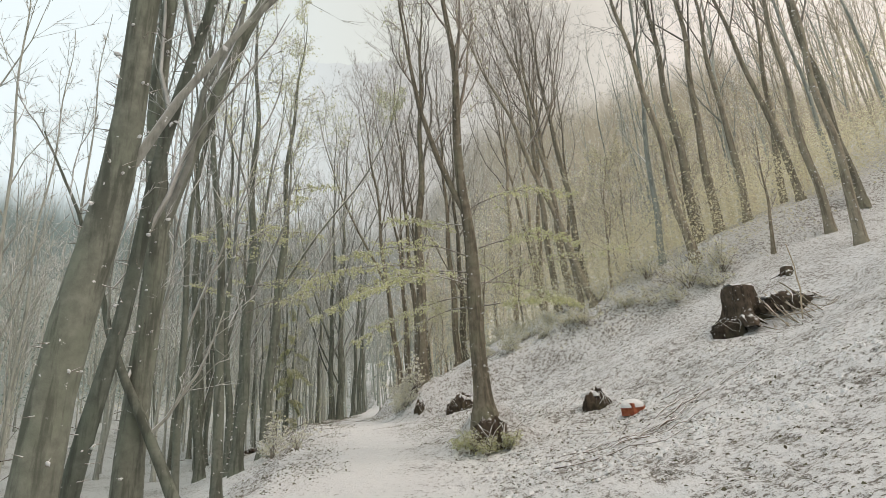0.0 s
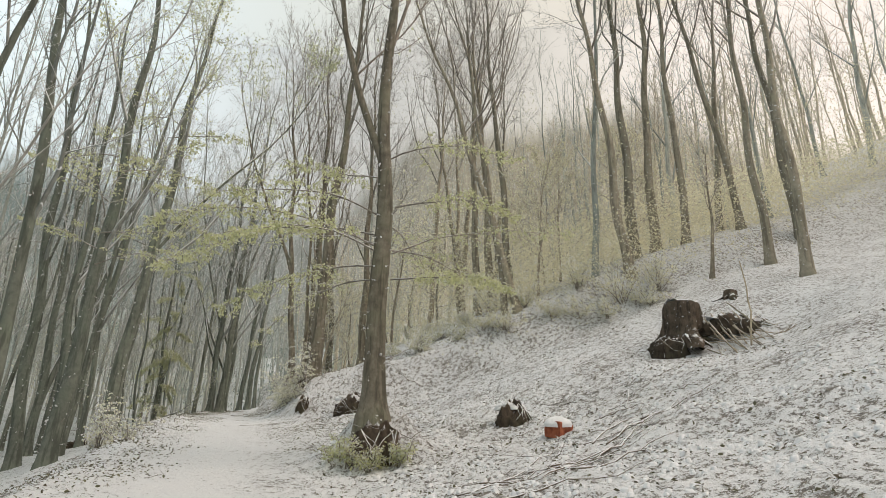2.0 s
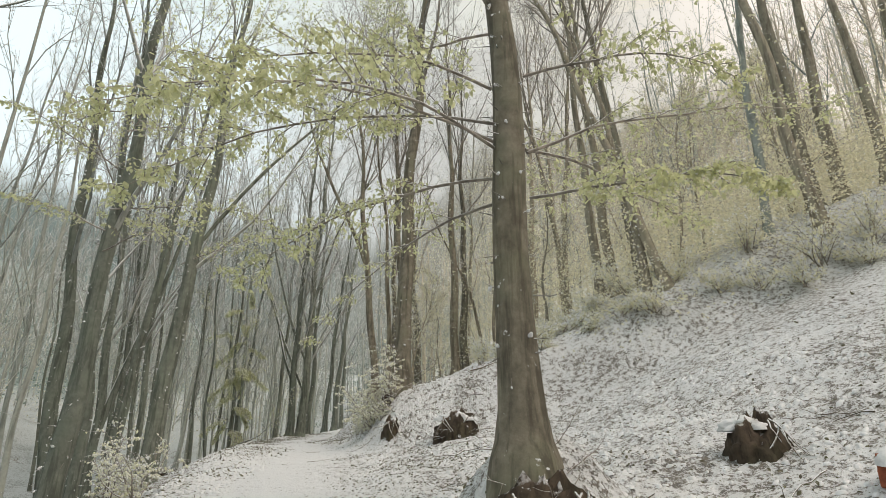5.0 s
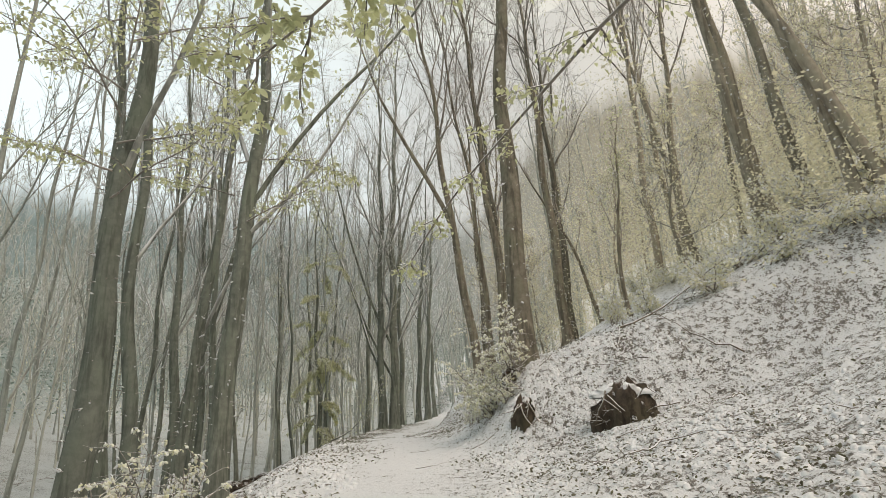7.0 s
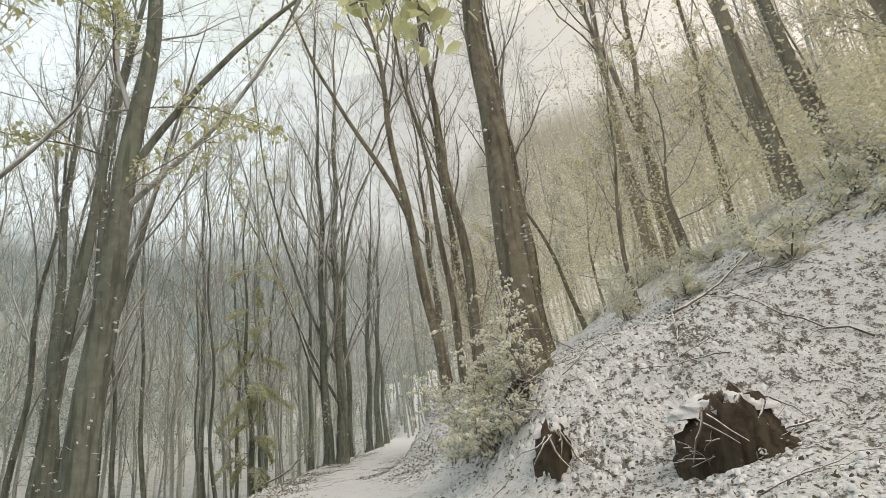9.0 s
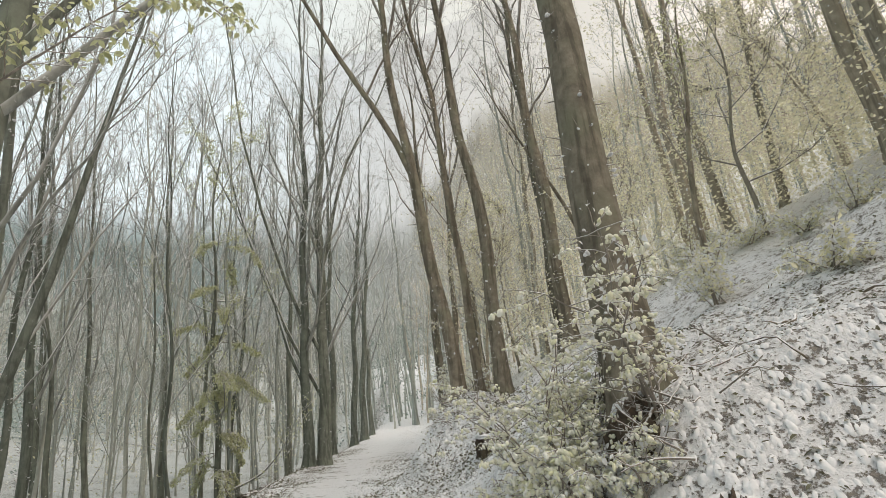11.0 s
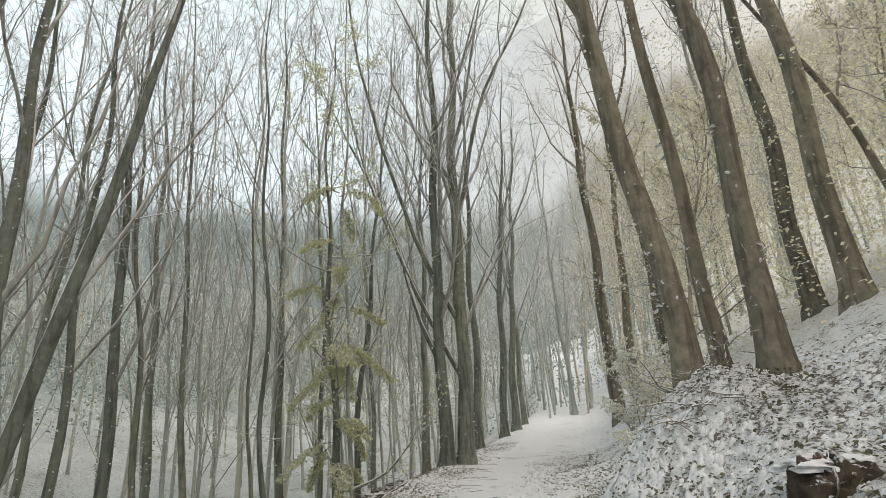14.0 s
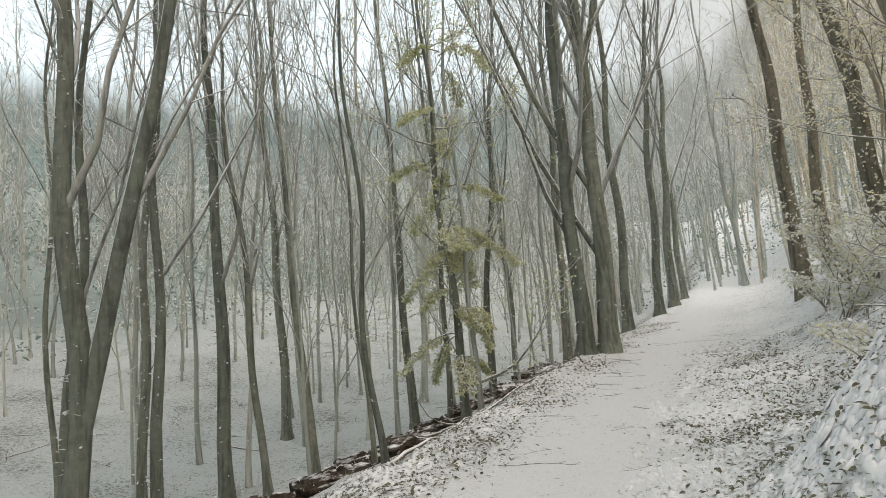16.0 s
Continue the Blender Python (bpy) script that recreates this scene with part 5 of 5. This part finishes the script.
brush_pile(-2.0, 41.0, 1.5, .7, 24, 641, "heap of snowy brush on the path's uphill bank")
brush_pile(-1.8, 47.8, 1.6, .8, 22, 642, "heap of snowy brush on the path's uphill bank")
rng_d = random.Random(31)
for k in range(11):
    y = 39.6 + 1.7 * k
    x = float(glide(y, PATH_Y, PATH_X)) - 6.3 + rng_d.uniform(-.35, .35)
    earth_bank(x, y, rng_d.uniform(1.1, 1.5), .62, rng_d.uniform(.26, .42), 680 + k)
for k in range(26):
    x, y = rng_d.uniform(-26, -10), rng_d.uniform(37, 60)
    if float(across(x, y)) < -4.2:
        brush_pile(x, y, rng_d.uniform(.5, .9), rng_d.uniform(.3, .55), 9, 720 + k, "low dark brush poking through the snow of the valley floor")
rng_s = random.Random(12)
PEELED = "pale peeled stick leaning over the dark root hollow"
for k in range(9):
    x = 10.95 + .12 * k
    leaning_stick(x, 19.35, rng_s.uniform(.6, .9), x + rng_s.uniform(-.3, .5), 18.3 + rng_s.uniform(-.2, .2), .0, rng_s.uniform(.02, .036), 600 + k, PEELED)
leaning_stick(11.6, 18.3, -.05, 12.0, 18.8, 2.3, .03, 620, "pale peeled stick stuck upright in the snow")
BRUSH = "long thin bare branch lying on the snowy slope"
for k in range(16):
    fallen_branch(1.6 + k * .26 + rng_s.uniform(-.3, .3), 10.9 + k * .17 + rng_s.uniform(-.5, .5), rng_s.uniform(.15, .75), rng_s.uniform(1.4, 3.2), rng_s.uniform(.010, .022), 300 + k, BRUSH, .03, 4)
for k in range(12):
    fallen_branch(10.9 + rng_s.uniform(-.5, 1.9), 18.9 + rng_s.uniform(-.5, .9), rng_s.uniform(3.6, 5.6), rng_s.uniform(.8, 1.9), rng_s.uniform(.014, .026), 330 + k, "pale peeled stick lying over the root hollow", .05, 2, -.12 if k % 2 else .15, wood=M_PEELED)
for k in range(10):
    fallen_branch(4.4 + rng_s.uniform(-.3, 3.4), 16.0 + rng_s.uniform(-1.2, 3.2), rng_s.uniform(0, 6.28), rng_s.uniform(.5, 1.6), rng_s.uniform(.008, .018), 350 + k, BRUSH, .02, 2)
for k in range(14):
    fallen_branch(.3 + rng_s.uniform(-.8, 3.2), 24.6 + rng_s.uniform(-2.5, 4.0), rng_s.uniform(0, 6.28), rng_s.uniform(.6, 2.0), rng_s.uniform(.008, .018), 370 + k, "thin snowy branch caught on the bank's brambles", .06, 4, .06)
fallen_branch(1.2, 27.0, .62, 4.2, .025, 391, "long bare pole leaning up the bank", .08, 5, .03)
PATH_TWIG = "short bare twig lying on the snowy path"
for k in range(52):
    y = 33 + rng_s.uniform(0, 15) ** 1.05
    x = float(glide(y, PATH_Y, PATH_X)) + rng_s.uniform(-1.5, 2.3)
    fallen_branch(x, y, rng_s.choice((0, math.pi)) + rng_s.uniform(-.6, .9), rng_s.uniform(.3, 1.2), rng_s.uniform(.004, .010), 700 + k, PATH_TWIG, .0, 2, name="twig")
for k in range(10):
    y = 12 + rng_s.uniform(0, 18)
    x = float(glide(y, PATH_Y, PATH_X)) + rng_s.uniform(-1.6, 1.6)
    fallen_branch(x, y, rng_s.uniform(0, 6.28), rng_s.uniform(.3, 1.0), rng_s.uniform(.006, .012), 440 + k, PATH_TWIG, .0, 2, name="twig")
fallen_branch(-8.4, 37.6, 1.75, 3.6, .035, 460, "pale pole lying along the path's outer edge", .05, 2)
fallen_branch(-9.3, 41.6, 1.4, 3.0, .03, 461, "pale pole lying along the path's outer edge", .05, 2)
fallen_branch(-14.9, 43.2, .55, 4.5, .09, 462, "fallen snowy log in the valley ditch", .02, 2, name="fallen_log")
fallen_branch(-9.6, 49.0, 2.9, 3.4, .06, 463, "fallen snowy log in the valley ditch", .05, 2, name="fallen_log")
for k in range(16):
    fallen_branch(rng_s.uniform(-26, -11), rng_s.uniform(38, 62), rng_s.uniform(0, 6.28), rng_s.uniform(.8, 2.6), rng_s.uniform(.012, .03), 470 + k, "thin fallen branch on the snowy valley floor", .02, 3)


# ---- brambles, ivy and leaf litter held up through the snow ----
def ground_cover(name, count, seed, y0, y1, u0, u1, near, size, high, label):
    """Many small snow-topped leaves over a strip beside the path, denser in clumps."""
    rng = np.random.default_rng(seed)
    cs = []
    got = 0
    while got < count:
        m = count * 2
        y = rng.uniform(y0, y1, m)
        u = u0 + (u1 - u0) * rng.beta(*near, m)
        u = u + .45 * np.sin(1.1 * y) * np.sin(.6 * y + 2) + rng.normal(0, .22, m)
        x = glide(y, PATH_Y, PATH_X) + u
        clump = .5 + .5 * np.sin(1.7 * x + 1.3 * np.sin(1.1 * y)) * np.sin(1.9 * y + np.sin(2.3 * x))
        keep = rng.random(m) < .25 + .75 * clump
        x, y, clump = x[keep], y[keep], clump[keep]
        z = land(x, y) + bumps(x, y) + rng.random(len(x)) ** 2 * high * (.3 + clump)
        cs.append(np.stack([x, y, z], 1))
        got += len(x)
    c = np.concatenate(cs)[:count]
    d = rng.normal(0, 1, (count, 3)) * (1, 1, .35) + (0, 0, -.15)
    d /= np.linalg.norm(d, axis=1, keepdims=True)
    up = rng.normal(0, .42, (count, 3)) + (0, 0, 1)
    up -= d * np.sum(up * d, 1, keepdims=True)
    up /= np.linalg.norm(up, axis=1, keepdims=True)
    s = Shape()
    s.add(*leaf_faces(c, d, up, size * rng.uniform(.5, 1.4, count)))
    me = s.mesh(name, False)
    me.materials.append(M_COVER)
    tagged(new(name, me), label, "undergrowth", kind="stuff")


ground_cover("bank_brambles", 17000, 71, 18, 48, 1.3, 6.5, (1.1, 1.7), .042, .07, "snow-covered bramble and ivy leaves on the bank")
ground_cover("mound_brambles", 2400, 76, 32.6, 37.2, 2.0, 5.0, (1.3, 1.3), .055, .11, "snow-covered ivy and bramble leaves on the bank's mound")
ground_cover("slope_litter", 6500, 72, 5, 30, 2.2, 15, (1.1, 1.5), .06, .05, "leaf litter and shoots poking through thin snow")
ground_cover("verge_brambles", 4500, 74, 33, 47, 1.1, 3.2, (1.6, 1.6), .05, .07, "snow-covered leaves on the verge below the bank")
ground_cover("rim_brambles", 3600, 75, 33.5, 46, -2.6, -.9, (1.8, 1.6), .045, .07, "snow-covered leaves along the path's outer rim")
ground_cover("edge_brambles", 8000, 73, 12, 56, -3.4, -.7, (1.6, 1.5), .055, .09, "snow-covered leaves along the path's outer edge")


def snow_pads(name, count, seed, y0, y1, u0, u1, near, size, label):
    """Rounded pads of snow lying on leaves, moss and brambles, with dark gaps between them."""
    rng = np.random.default_rng(seed)
    m = count * 3
    y = rng.uniform(y0, y1, m)
    u = u0 + (u1 - u0) * rng.beta(*near, m) + .3 * np.sin(1.3 * y) * np.sin(.7 * y + 1)
    x = glide(y, PATH_Y, PATH_X) + u
    clump = np.sin(2.3 * x + 1.3 * np.sin(1.4 * y)) * np.sin(2.1 * y + np.sin(1.9 * x))
    keep = rng.random(m) < .45 + .5 * clump
    x, y = x[keep][:count], y[keep][:count]
    n = len(x)
    r = size * rng.uniform(.45, 1.35, n)
    h = r * rng.uniform(.55, 1.0, n)
    a = np.arange(6) * (math.pi / 3) + rng.uniform(0, 6.28, (n, 1))
    stretch = rng.uniform(.7, 1.8, (n, 1))
    turn = rng.uniform(0, 6.28, (n, 1))
    px, py, pz = [], [], []
    for rr, hh in ((1.0, -.4), (.75, .7)):
        q = r[:, None] * rr * rng.uniform(.7, 1.25, (n, 6))
        ex, ey = q * np.cos(a) * stretch, q * np.sin(a)
        px.append(ex * np.cos(turn) - ey * np.sin(turn))
        py.append(ex * np.sin(turn) + ey * np.cos(turn))
        pz.append(hh * h[:, None] * np.ones((n, 6)))
    zero = np.zeros((n, 1))
    px.append(zero), py.append(zero), pz.append(h[:, None])
    px, py, pz = np.concatenate(px, 1), np.concatenate(py, 1), np.concatenate(pz, 1)
    sx = np.clip((land(x + .1, y) - land(x - .1, y)) / .2, -1.3, 1.3)
    sy = np.clip((land(x, y + .1) - land(x, y - .1)) / .2, -1.3, 1.3)
    z = (land(x, y) + bumps(x, y))[:, None] + pz + px * sx[:, None] + py * sy[:, None]
    v = np.stack([px + x[:, None], py + y[:, None], z], -1).reshape(-1, 3)
    one = [(6 * k + j, 6 * k + (j + 1) % 6, 6 * k + 6 + (j + 1) % 6, 6 * k + 6 + j) for k in range(1) for j in range(6)]
    top = [(6 + j, 6 + (j + 1) % 6, 12) for j in range(6)]
    i = 13 * np.arange(n)[:, None, None]
    f = (i + np.array(one)).reshape(-1, 4).tolist() + (i + np.array(top)).reshape(-1, 3).tolist()
    me = bpy.data.meshes.new(name)
    me.from_pydata(v.tolist(), [], f)
    me.polygons.foreach_set("use_smooth", np.ones(len(me.polygons), bool))
    me.materials.append(M_SNOW)
    me.update()
    tagged(new(name, me), label, "snow", kind="stuff")


snow_pads("bank_snow", 7500, 91, 21.5, 42, 1.3, 6.0, (1.1, 1.6), .027, "lumpy pads of fresh snow on the bank's undergrowth")
snow_pads("slope_snow", 2600, 92, 9, 24, 2.4, 12, (1.1, 1.5), .036, "lumpy pads of fresh snow on the leafy slope")
snow_pads("edge_snow", 4200, 93, 20, 50, -3.0, -.9, (1.4, 1.3), .034, "small pads of snow along the path's outer edge")
snow_pads("verge_snow", 4200, 94, 34, 48, .9, 3.2, (1.4, 1.4), .034, "small pads of snow on the verge below the bank")
